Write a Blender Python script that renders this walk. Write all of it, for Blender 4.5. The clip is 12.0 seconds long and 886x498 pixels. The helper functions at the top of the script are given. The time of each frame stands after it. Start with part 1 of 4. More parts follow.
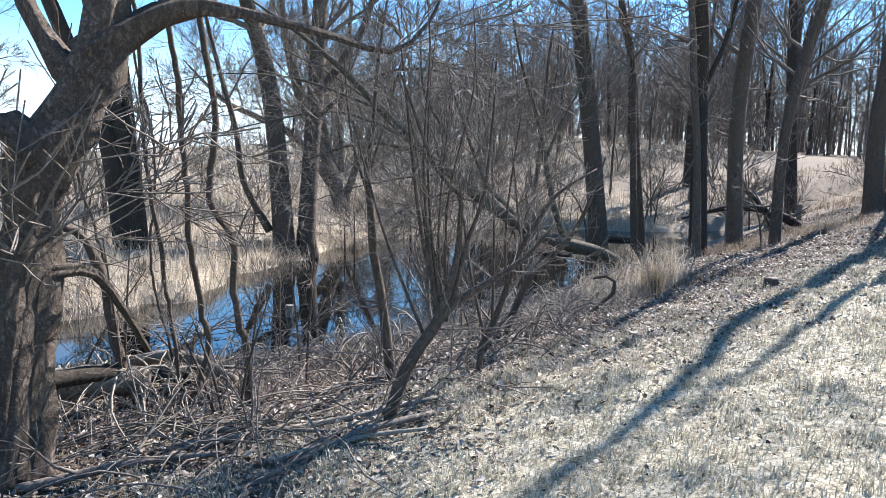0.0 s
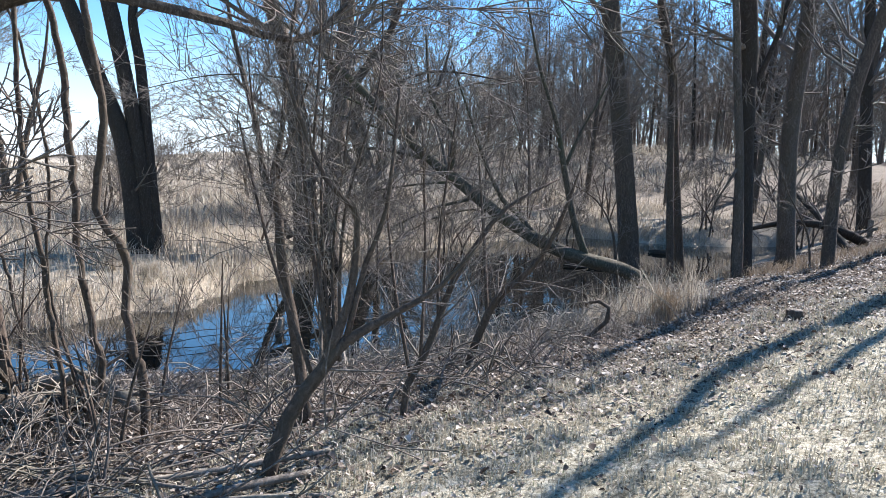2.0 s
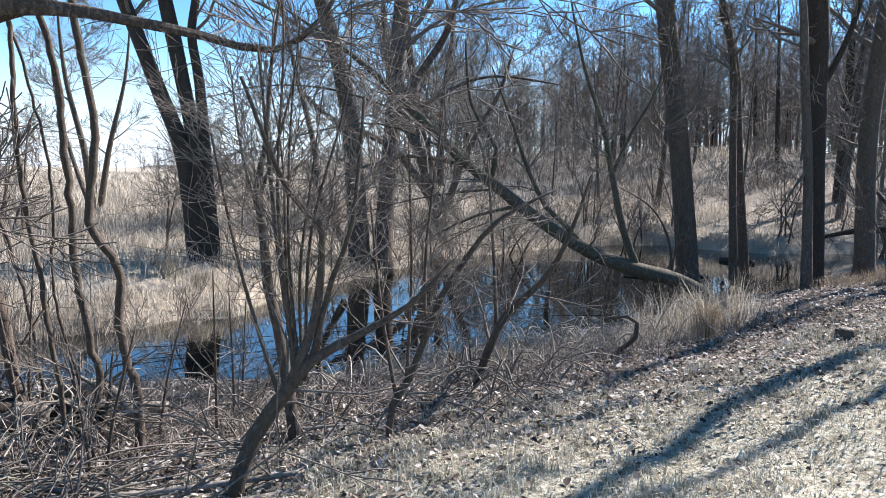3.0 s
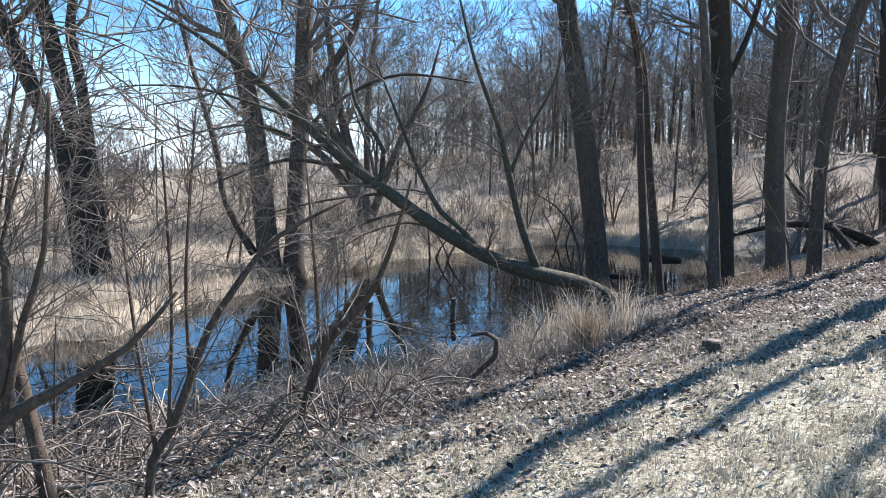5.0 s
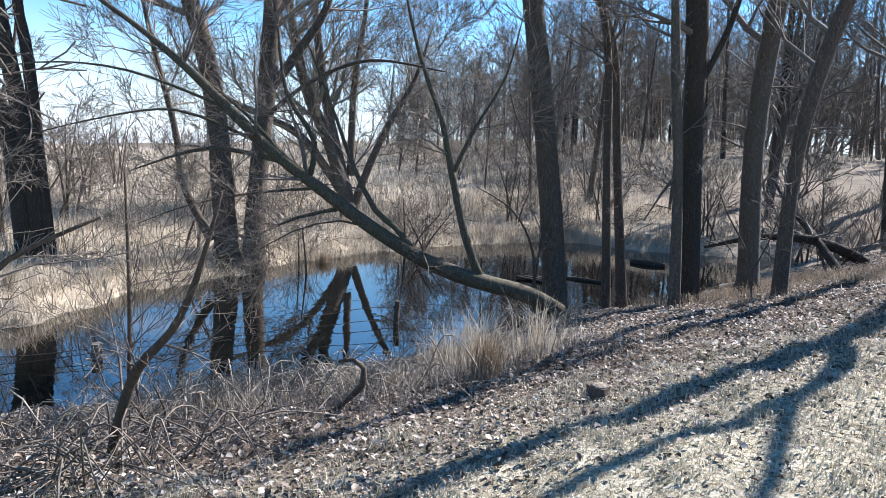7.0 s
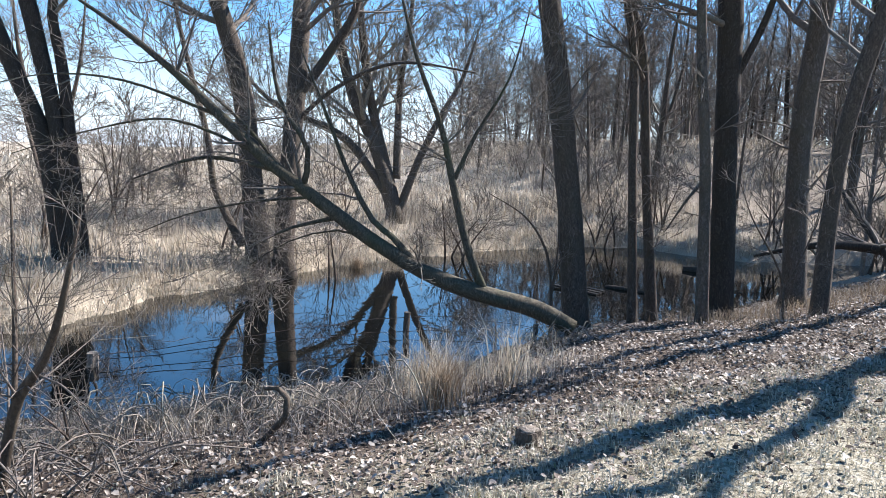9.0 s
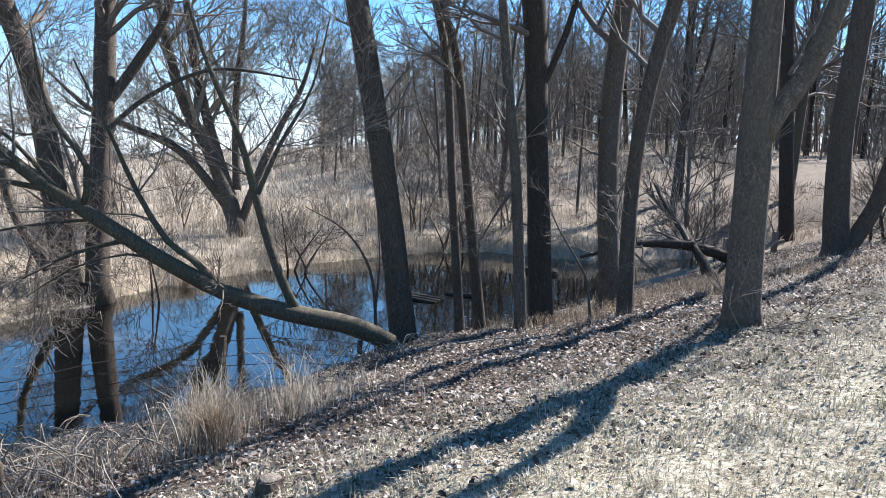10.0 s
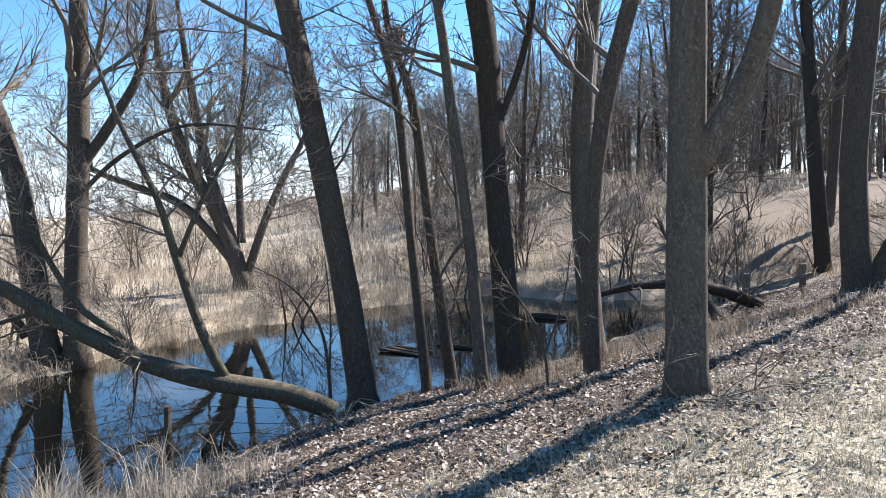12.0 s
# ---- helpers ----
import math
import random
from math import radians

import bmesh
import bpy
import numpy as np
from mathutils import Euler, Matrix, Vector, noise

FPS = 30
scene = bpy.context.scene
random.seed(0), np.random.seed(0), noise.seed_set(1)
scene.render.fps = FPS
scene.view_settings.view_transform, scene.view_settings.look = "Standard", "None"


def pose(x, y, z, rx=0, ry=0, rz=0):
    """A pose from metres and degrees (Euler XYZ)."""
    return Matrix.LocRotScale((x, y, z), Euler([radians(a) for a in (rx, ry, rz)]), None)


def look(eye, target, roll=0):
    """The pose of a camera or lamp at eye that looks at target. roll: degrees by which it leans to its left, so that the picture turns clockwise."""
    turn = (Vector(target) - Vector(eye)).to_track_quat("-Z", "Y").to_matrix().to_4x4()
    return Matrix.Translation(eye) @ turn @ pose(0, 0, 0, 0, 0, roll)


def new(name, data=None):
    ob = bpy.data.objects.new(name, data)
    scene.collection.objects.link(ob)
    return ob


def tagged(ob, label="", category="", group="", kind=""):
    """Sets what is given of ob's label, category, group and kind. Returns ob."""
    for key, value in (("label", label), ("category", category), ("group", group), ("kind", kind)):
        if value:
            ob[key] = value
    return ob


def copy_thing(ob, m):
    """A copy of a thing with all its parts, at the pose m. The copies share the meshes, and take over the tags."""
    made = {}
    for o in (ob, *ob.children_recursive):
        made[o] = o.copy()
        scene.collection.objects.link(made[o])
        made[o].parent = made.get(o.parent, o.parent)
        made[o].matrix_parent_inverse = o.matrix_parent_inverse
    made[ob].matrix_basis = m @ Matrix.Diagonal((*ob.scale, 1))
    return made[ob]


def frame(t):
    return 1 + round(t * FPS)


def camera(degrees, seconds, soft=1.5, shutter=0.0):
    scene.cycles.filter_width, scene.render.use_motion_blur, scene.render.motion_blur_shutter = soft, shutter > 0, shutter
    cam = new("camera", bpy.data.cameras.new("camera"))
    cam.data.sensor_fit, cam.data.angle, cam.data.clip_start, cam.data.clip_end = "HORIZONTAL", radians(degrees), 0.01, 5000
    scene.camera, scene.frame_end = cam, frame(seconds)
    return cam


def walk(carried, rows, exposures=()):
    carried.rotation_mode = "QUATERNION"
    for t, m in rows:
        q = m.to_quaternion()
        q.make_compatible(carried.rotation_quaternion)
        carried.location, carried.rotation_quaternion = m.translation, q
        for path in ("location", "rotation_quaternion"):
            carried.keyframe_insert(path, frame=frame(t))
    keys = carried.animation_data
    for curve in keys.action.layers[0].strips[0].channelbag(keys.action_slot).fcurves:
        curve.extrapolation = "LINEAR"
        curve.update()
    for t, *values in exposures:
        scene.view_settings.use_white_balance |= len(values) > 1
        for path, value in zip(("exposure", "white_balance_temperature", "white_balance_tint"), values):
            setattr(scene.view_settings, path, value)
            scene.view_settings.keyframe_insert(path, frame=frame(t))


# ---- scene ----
cam = camera(66.4, 12.0, soft=0.6)
PATH = [
    (0, (0.349, 0.727, 1.405), (0.253, 2.71, 1.157), 1.1),
    (0.5, (0.607, 0.978, 1.329), (0.22, 2.917, 1.024), 1.3),
    (1, (0.866, 1.221, 1.366), (0.539, 3.183, 1.15), -0.7),
    (1.5, (1.128, 1.4, 1.455), (0.843, 3.365, 1.214), -0.3),
    (2, (1.308, 1.656, 1.444), (1.019, 3.621, 1.21), 1.8),
    (2.5, (1.578, 1.851, 1.456), (1.15, 3.792, 1.237), 1.4),
    (2.7, (1.703, 1.91, 1.476), (1.201, 3.834, 1.258), 1.5),
    (4.3, (2.425, 2.48, 1.52), (1.902, 4.391, 1.246), 0.4),
    (4.5, (2.519, 2.58, 1.535), (2.039, 4.5, 1.253), 0.3),
    (5, (2.761, 2.906, 1.547), (2.364, 4.854, 1.325), 0.0),
    (5.5, (3.079, 3.183, 1.608), (2.868, 5.161, 1.396), 0.8),
    (6, (3.3, 3.442, 1.646), (3.037, 5.405, 1.365), 1.5),
    (6.5, (3.516, 3.668, 1.696), (3.207, 5.619, 1.384), 0.9),
    (7, (3.79, 3.866, 1.754), (3.35, 5.799, 1.489), 2.6),
    (7.5, (4.021, 4.119, 1.718), (3.48, 6.013, 1.367), 0.6),
    (7.7, (4.095, 4.203, 1.734), (3.483, 6.075, 1.389), 3.1),
    (9.3, (4.956, 4.854, 1.912), (4.291, 6.72, 1.639), 1.9),
    (9.5, (5.12, 5.0, 1.914), (4.62, 6.914, 1.616), -0.5),
    (10, (5.482, 5.232, 2.024), (5.177, 7.193, 1.77), 0.9),
    (10.5, (5.799, 5.46, 2.038), (5.547, 7.431, 1.815), -0.0),
    (11, (6.119, 5.752, 2.146), (5.716, 7.709, 2.054), 2.9),
    (11.5, (6.487, 6.051, 2.156), (5.94, 7.973, 2.066), 2.4),
    (12, (6.775, 6.356, 2.128), (6.316, 8.297, 1.99), -1.9),
]
EXPOSURES = [(0.0, 1.88, 6200, 15), (2.2, 1.62, 6180, 15), (6.0, 1.64, 6200, 15), (10.0, 1.62, 6200, 15), (12.0, 1.66, 6480, 16)]
SKY_STRENGTH, SUN_STRENGTH = 0.076, 5.0
walk(cam, [(t, look(*p)) for t, *p in PATH], EXPOSURES)

# ---- world and sun ----
SUN_DIR = Vector((0.645, 0.765, 0.0)).normalized()
SUN_EL = radians(40.0)
world = bpy.data.worlds.new("world")
scene.world = world
world.use_nodes = True
wn, wl = world.node_tree.nodes, world.node_tree.links
wn.clear()
sky = wn.new("ShaderNodeTexSky")
sky.sky_type = "NISHITA"
sky.sun_disc = False
sky.sun_elevation = SUN_EL
sky.sun_rotation = math.atan2(SUN_DIR.x, SUN_DIR.y)
sky.air_density, sky.dust_density, sky.ozone_density = 1.0, 0.0, 3.0
tc = wn.new("ShaderNodeTexCoord")
cmap = wn.new("ShaderNodeMapping")
cmap.inputs["Scale"].default_value = (1.0, 1.0, 3.5)
cn = wn.new("ShaderNodeTexNoise")
cn.inputs["Scale"].default_value, cn.inputs["Detail"].default_value = 2.6, 7
cramp = wn.new("ShaderNodeValToRGB")
cramp.color_ramp.elements[0].position, cramp.color_ramp.elements[1].position = 0.64, 0.95
cmix = wn.new("ShaderNodeMixRGB")
cmix.inputs["Color2"].default_value = (6.0, 6.4, 7.0, 1)
back = wn.new("ShaderNodeBackground")
back.inputs["Strength"].default_value = SKY_STRENGTH
wout = wn.new("ShaderNodeOutputWorld")
wl.new(tc.outputs["Generated"], cmap.inputs["Vector"])
wl.new(cmap.outputs[0], cn.inputs["Vector"])
wl.new(cn.outputs["Fac"], cramp.inputs["Fac"])
wl.new(cramp.outputs["Color"], cmix.inputs["Fac"])
sat = wn.new("ShaderNodeHueSaturation")
sat.inputs["Hue"].default_value, sat.inputs["Saturation"].default_value = 0.495, 1.26
wl.new(sky.outputs[0], sat.inputs["Color"])
wl.new(sat.outputs[0], cmix.inputs["Color1"])
# pale haze low over the horizon
sep = wn.new("ShaderNodeSeparateXYZ")
low = wn.new("ShaderNodeMapRange")
low.inputs["From Min"].default_value, low.inputs["From Max"].default_value = 0.0, 0.17
low.inputs["To Min"].default_value, low.inputs["To Max"].default_value = 0.85, 0.0
haze = wn.new("ShaderNodeMixRGB")
haze.inputs["Color2"].default_value = (4.6, 5.6, 6.6, 1)
wl.new(tc.outputs["Generated"], sep.inputs[0])
wl.new(sep.outputs["Z"], low.inputs["Value"])
wl.new(low.outputs[0], haze.inputs["Fac"])
wl.new(cmix.outputs[0], haze.inputs["Color1"])
wl.new(haze.outputs[0], back.inputs["Color"])
wl.new(back.outputs[0], wout.inputs["Surface"])

sun = bpy.data.lights.new("sun", "SUN")
sun.energy, sun.angle, sun.color = SUN_STRENGTH, radians(0.6), (1.0, 0.95, 0.88)
sun_ob = new("sun", sun)
to_sun = Vector((SUN_DIR.x * math.cos(SUN_EL), SUN_DIR.y * math.cos(SUN_EL), math.sin(SUN_EL)))
sun_ob.matrix_world = look(to_sun * 60, (0, 0, 0))

# ---- terrain shape: s runs along the walk, p runs across it to the creek ----
OX, OY, DX, DY = 0.33, 0.775, 0.757, 0.653
WATER = -1.12
NEAR_SHORE = [(-40, 11.6), (-6, 10.3), (1, 9.4), (2.8, 8.4), (4, 8.3), (5.4, 8.0), (6.5, 8.3), (8, 8.5), (10, 9.1), (11.5, 9.9),
              (13.5, 10.3), (15.4, 10.5), (18, 11.2), (23, 12.8), (30, 13.6), (60, 14.4)]
FAR_SHORE = [(-40, 13.6), (-6, 11.8), (1, 11.4), (2.3, 11.8), (4, 12.6), (5.7, 14.6), (6.8, 15.3), (8.7, 16.9), (10.5, 17.8), (12.5, 18.9),
             (14.6, 19.8), (17, 20.1), (20.6, 20.1), (22.5, 16.4), (26, 15.6), (30, 15.2), (60, 15.4)]


def along(table, s):
    return np.interp(s, [a for a, b in table], [b for a, b in table])


def ease(a, b, x):
    k = np.clip((np.asarray(x, float) - a) / (b - a), 0, 1)
    return k * k * (3 - 2 * k)


def to_xy(s, p):
    return OX + s * DX - p * DY, OY + s * DY + p * DX


def to_sp(x, y):
    return (x - OX) * DX + (y - OY) * DY, -(x - OX) * DY + (y - OY) * DX


def height_sp(s, p):
    s, p = np.asarray(s, float), np.asarray(p, float)
    wob = 0.22 * np.sin(s * 2.1 + 0.6 * np.sin(s * 0.9)) + 0.13 * np.sin(s * 5.3 + 1.0)
    pn, pf = along(NEAR_SHORE, s) + 0.2 * wob, along(FAR_SHORE, s) + 1.3 * np.roll(wob, 0) * np.cos(s * 0.7)
    hill = 3.5 * ease(18, 50, s) * ease(-60, -12, p)
    z3 = np.maximum(np.where(s < 20, 0.08 * s - 0.48, 1.12 + 0.02 * (np.minimum(s, 50) - 20)), -0.7)
    flat = z3 + 0.09 * np.clip(3 - p, 0, 8) + 0.6 * hill
    u = np.clip((p - 3) / (pn - 3), 0, 1)
    near = z3 + (WATER - z3) * u ** 1.2 + 0.6 * hill
    q = np.clip(1 - np.abs(p - (pn + pf) / 2) / ((pf - pn) / 2), 0, 1)
    bed = WATER - 0.5 * ease(0, 0.5, q) + 0.8 * hill
    d = p - pf
    far = WATER + 0.3 * ease(0, 0.7, d) + 0.25 * ease(0.6, 6, d) + 0.02 * np.clip(d, 0, 10) + 1.2 * ease(12, 40, s) * ease(3, 25, d) + 0.8 * hill
    z = np.where(p < 3, flat, np.where(p < pn, near, np.where(p < pf, bed, far)))
    bump = 0.02 * np.sin(s * 3.7 + p * 2.1) + 0.016 * np.sin(s * 7.9 - p * 6.3 + 1.7) + 0.03 * np.sin(s * 1.3 - p * 0.9)
    return z + bump * np.where((p > pn) & (p < pf), 0.3, 1.0)


def height(x, y):
    return float(height_sp(*to_sp(x, y)))


# ---- materials ----
def material(name):
    m = bpy.data.materials.new(name)
    m.use_nodes = True
    n, l = m.node_tree.nodes, m.node_tree.links
    return m, n, l, n["Principled BSDF"]


def faded(col, k):
    """A colour bleached a little towards its own grey, as winter sun leaves dead plants."""
    g = 0.3 * col[0] + 0.59 * col[1] + 0.11 * col[2]
    return tuple(c + (g - c) * k for c in col)


def ramp(n, stops, fade=0.18):
    r = n.new("ShaderNodeValToRGB")
    e = r.color_ramp.elements
    while len(e) < len(stops):
        e.new(0.5)
    for el, (pos, col) in zip(e, stops):
        el.position, el.color = pos, (*faded(col, fade), 1)
    return r


def noise_node(n, l, scale, detail=5, vec=None, rough=0.6):
    t = n.new("ShaderNodeTexNoise")
    t.inputs["Scale"].default_value, t.inputs["Detail"].default_value = scale, detail
    t.inputs["Roughness"].default_value = rough
    if vec:
        l.new(vec, t.inputs["Vector"])
    return t


def bark_material(name, dark, mid, light, stretch=0.14, depth=0.6, green=0.0):
    m, n, l, b = material(name)
    tcn = n.new("ShaderNodeTexCoord")
    mp = n.new("ShaderNodeMapping")
    mp.inputs["Scale"].default_value = (1, 1, stretch)
    l.new(tcn.outputs["Object"], mp.inputs["Vector"])
    warp = noise_node(n, l, 5, 4, tcn.outputs["Object"])
    wadd = n.new("ShaderNodeMixRGB")
    wadd.blend_type, wadd.inputs["Fac"].default_value = "ADD", 0.22
    l.new(mp.outputs[0], wadd.inputs["Color1"])
    l.new(warp.outputs["Color"], wadd.inputs["Color2"])
    fine = noise_node(n, l, 34, 8, wadd.outputs[0], 0.75)
    vor = n.new("ShaderNodeTexVoronoi")
    vor.feature = "DISTANCE_TO_EDGE"
    vor.inputs["Scale"].default_value = 26
    l.new(wadd.outputs[0], vor.inputs["Vector"])
    big = noise_node(n, l, 1.7, 4, tcn.outputs["Object"])
    mul = n.new("ShaderNodeMath")
    mul.operation = "MULTIPLY_ADD"
    mul.inputs[1].default_value = 0.5
    l.new(vor.outputs["Distance"], mul.inputs[0])
    l.new(fine.outputs["Fac"], mul.inputs[2])
    r = ramp(n, [(0.3, dark), (0.58, mid), (0.9, light)], 0.0)
    l.new(mul.outputs[0], r.inputs["Fac"])
    mix = n.new("ShaderNodeMixRGB")
    mix.blend_type = "MIX"
    mix.inputs["Color2"].default_value = (mid[0] * 0.9 , mid[1] * (1.0 + green), mid[2] * 0.85, 1)
    r2 = ramp(n, [(0.45, (0, 0, 0)), (0.7, (0.7, 0.7, 0.7))])
    l.new(big.outputs["Fac"], r2.inputs["Fac"])
    l.new(r2.outputs["Color"], mix.inputs["Fac"])
    l.new(r.outputs["Color"], mix.inputs["Color1"])
    l.new(mix.outputs[0], b.inputs["Base Color"])
    bp = n.new("ShaderNodeBump")
    bp.inputs["Strength"].default_value, bp.inputs["Distance"].default_value = depth, 0.02
    l.new(mul.outputs[0], bp.inputs["Height"])
    l.new(bp.outputs[0], b.inputs["Normal"])
    b.inputs["Roughness"].default_value = 0.9
    b.inputs["Specular IOR Level"].default_value = 0.25
    return m


def scatter_material(name, stops, rough=0.85, translucent=0.0):
    """Every loose leaf or blade takes its own colour."""
    m, n, l, b = material(name)
    g = n.new("ShaderNodeNewGeometry")
    r = ramp(n, stops)
    l.new(g.outputs["Random Per Island"], r.inputs["Fac"])
    tcn = n.new("ShaderNodeTexCoord")
    nz = noise_node(n, l, 60, 3, tcn.outputs["Object"])
    mix = n.new("ShaderNodeMixRGB")
    mix.blend_type = "MULTIPLY"
    mix.inputs["Fac"].default_value = 0.5
    l.new(r.outputs["Color"], mix.inputs["Color1"])
    l.new(nz.outputs["Fac"], mix.inputs["Color2"])
    l.new(mix.outputs[0], b.inputs["Base Color"])
    b.inputs["Roughness"].default_value = rough
    b.inputs["Specular IOR Level"].default_value = 0.3
    if translucent:
        t = n.new("ShaderNodeBsdfTranslucent")
        ms = n.new("ShaderNodeMixShader")
        ms.inputs[0].default_value = translucent
        l.new(mix.outputs[0], t.inputs["Color"])
        l.new(b.outputs[0], ms.inputs[1])
        l.new(t.outputs[0], ms.inputs[2])
        l.new(ms.outputs[0], n["Material Output"].inputs["Surface"])
    return m


BARK = bark_material("bark", (0.022, 0.016, 0.012), (0.082, 0.064, 0.05), (0.19, 0.158, 0.13))
BARK_GREY = bark_material("bark_grey", (0.028, 0.022, 0.017), (0.1, 0.081, 0.065), (0.22, 0.188, 0.158), 0.2, 0.7)
BARK_PEELING = bark_material("bark_peeling", (0.022, 0.016, 0.012), (0.085, 0.066, 0.052), (0.27, 0.225, 0.18), 0.35, 0.9)
BARK_DARK = bark_material("bark_dark", (0.014, 0.01, 0.008), (0.046, 0.036, 0.028), (0.11, 0.09, 0.072), 0.18)
BARK_MOSS = bark_material("bark_moss", (0.02, 0.017, 0.012), (0.085, 0.073, 0.052), (0.2, 0.175, 0.13), 0.3, 0.5, 0.12)
TWIG = bark_material("twig", (0.05, 0.042, 0.036), (0.15, 0.126, 0.107), (0.32, 0.28, 0.245), 0.5, 0.2)
TWIG_PALE = bark_material("twig_pale", (0.1, 0.085, 0.07), (0.25, 0.215, 0.175), (0.42, 0.37, 0.31), 0.5, 0.2)
VINE = bark_material("vine_bark", (0.03, 0.022, 0.017), (0.09, 0.068, 0.052), (0.18, 0.145, 0.115), 0.3)
DEADWOOD = bark_material("deadwood", (0.06, 0.05, 0.04), (0.19, 0.16, 0.13), (0.38, 0.335, 0.28), 0.12, 0.8)
LEAVES = scatter_material("dry_leaves", [(0.0, (0.04, 0.028, 0.02)), (0.3, (0.13, 0.09, 0.066)), (0.6, (0.34, 0.265, 0.2)),
                                         (0.85, (0.52, 0.45, 0.37)), (1.0, (0.64, 0.58, 0.5))], 0.7, 0.15)
STRAW = scatter_material("straw_grass", [(0.0, (0.34, 0.3, 0.2)), (0.4, (0.58, 0.52, 0.38)), (0.75, (0.64, 0.58, 0.43)),
                                         (0.93, (0.7, 0.65, 0.52)), (1.0, (0.3, 0.34, 0.15))], 0.8, 0.2)
REED = scatter_material("marsh_grass", [(0.0, (0.24, 0.185, 0.125)), (0.25, (0.47, 0.39, 0.28)), (0.75, (0.65, 0.56, 0.42)),
                                        (1.0, (0.8, 0.72, 0.58))], 0.8, 0.4)
RUST = scatter_material("rusty_grass", [(0.0, (0.2, 0.13, 0.075)), (0.5, (0.38, 0.275, 0.165)), (1.0, (0.56, 0.44, 0.3))], 0.8, 0.2)
WEED = scatter_material("grey_weed", [(0.0, (0.16, 0.125, 0.1)), (0.5, (0.3, 0.25, 0.2)), (1.0, (0.5, 0.44, 0.36))], 0.85, 0.1)


def ground_material():
    m, n, l, b = material("ground")
    tcn = n.new("ShaderNodeTexCoord")
    dot = n.new("ShaderNodeVectorMath")
    dot.operation = "DOT_PRODUCT"
    dot.inputs[1].default_value = (-DY, DX, 0)
    l.new(tcn.outputs["Object"], dot.inputs[0])
    wav = noise_node(n, l, 0.9, 5, tcn.outputs["Object"])
    add = n.new("ShaderNodeMath")
    add.operation = "MULTIPLY_ADD"
    add.inputs[1].default_value = 2.2
    l.new(wav.outputs["Fac"], add.inputs[0])
    l.new(dot.outputs["Value"], add.inputs[2])
    zone = n.new("ShaderNodeMapRange")
    zone.inputs["From Min"].default_value, zone.inputs["From Max"].default_value = 4.2, 6.0
    l.new(add.outputs[0], zone.inputs["Value"])
    run = n.new("ShaderNodeVectorMath")
    run.operation = "DOT_PRODUCT"
    run.inputs[1].default_value = (DX, DY, 0)
    l.new(tcn.outputs["Object"], run.inputs[0])
    rise = n.new("ShaderNodeMapRange")
    rise.inputs["From Min"].default_value, rise.inputs["From Max"].default_value = 16.5, 20.5
    l.new(run.outputs["Value"], rise.inputs["Value"])
    leafy = n.new("ShaderNodeMath")
    leafy.operation = "MAXIMUM"
    l.new(zone.outputs[0], leafy.inputs[0])
    l.new(rise.outputs[0], leafy.inputs[1])
    zone2 = n.new("ShaderNodeMapRange")
    zone2.inputs["From Min"].default_value, zone2.inputs["From Max"].default_value = 12.5, 14.5
    l.new(add.outputs[0], zone2.inputs["Value"])
    fine = noise_node(n, l, 38, 8, tcn.outputs["Object"], 0.75)
    coarse = noise_node(n, l, 2.3, 6, tcn.outputs["Object"], 0.65)
    lawn = ramp(n, [(0.36, (0.07, 0.055, 0.035)), (0.47, (0.26, 0.23, 0.15)), (0.56, (0.5, 0.46, 0.34)), (0.7, (0.66, 0.61, 0.49))])
    litter = ramp(n, [(0.36, (0.025, 0.018, 0.013)), (0.52, (0.1, 0.075, 0.055)), (0.72, (0.3, 0.24, 0.18))])
    marsh = ramp(n, [(0.3, (0.18, 0.145, 0.1)), (0.5, (0.38, 0.32, 0.23)), (0.72, (0.56, 0.48, 0.36))])
    tuft = noise_node(n, l, 13, 5, tcn.outputs["Object"], 0.7)
    both = n.new("ShaderNodeMath")
    both.operation = "MULTIPLY_ADD"
    both.inputs[1].default_value = 0.55
    half = n.new("ShaderNodeMath")
    half.operation = "MULTIPLY"
    half.inputs[1].default_value = 0.45
    l.new(tuft.outputs["Fac"], half.inputs[0])
    l.new(fine.outputs["Fac"], both.inputs[0])
    l.new(half.outputs[0], both.inputs[2])
    l.new(both.outputs[0], lawn.inputs["Fac"])
    for r in (litter, marsh):
        l.new(fine.outputs["Fac"], r.inputs["Fac"])
    m1, m2, m3 = (n.new("ShaderNodeMixRGB") for _ in range(3))
    l.new(leafy.outputs[0], m1.inputs["Fac"])
    l.new(lawn.outputs[0], m1.inputs["Color1"])
    l.new(litter.outputs[0], m1.inputs["Color2"])
    wooded = n.new("ShaderNodeMapRange")
    wooded.inputs["From Min"].default_value, wooded.inputs["From Max"].default_value = 23, 30
    wooded.inputs["To Min"].default_value, wooded.inputs["To Max"].default_value = 1.0, 0.25
    l.new(run.outputs["Value"], wooded.inputs["Value"])
    open_marsh = n.new("ShaderNodeMath")
    open_marsh.operation = "MULTIPLY"
    l.new(zone2.outputs[0], open_marsh.inputs[0])
    l.new(wooded.outputs[0], open_marsh.inputs[1])
    l.new(open_marsh.outputs[0], m2.inputs["Fac"])
    l.new(m1.outputs[0], m2.inputs["Color1"])
    l.new(marsh.outputs[0], m2.inputs["Color2"])
    m3.blend_type = "MULTIPLY"
    m3.inputs["Fac"].default_value = 0.45
    cr = ramp(n, [(0.3, (0.45, 0.42, 0.38)), (0.65, (1, 1, 1))])
    l.new(coarse.outputs["Fac"], cr.inputs["Fac"])
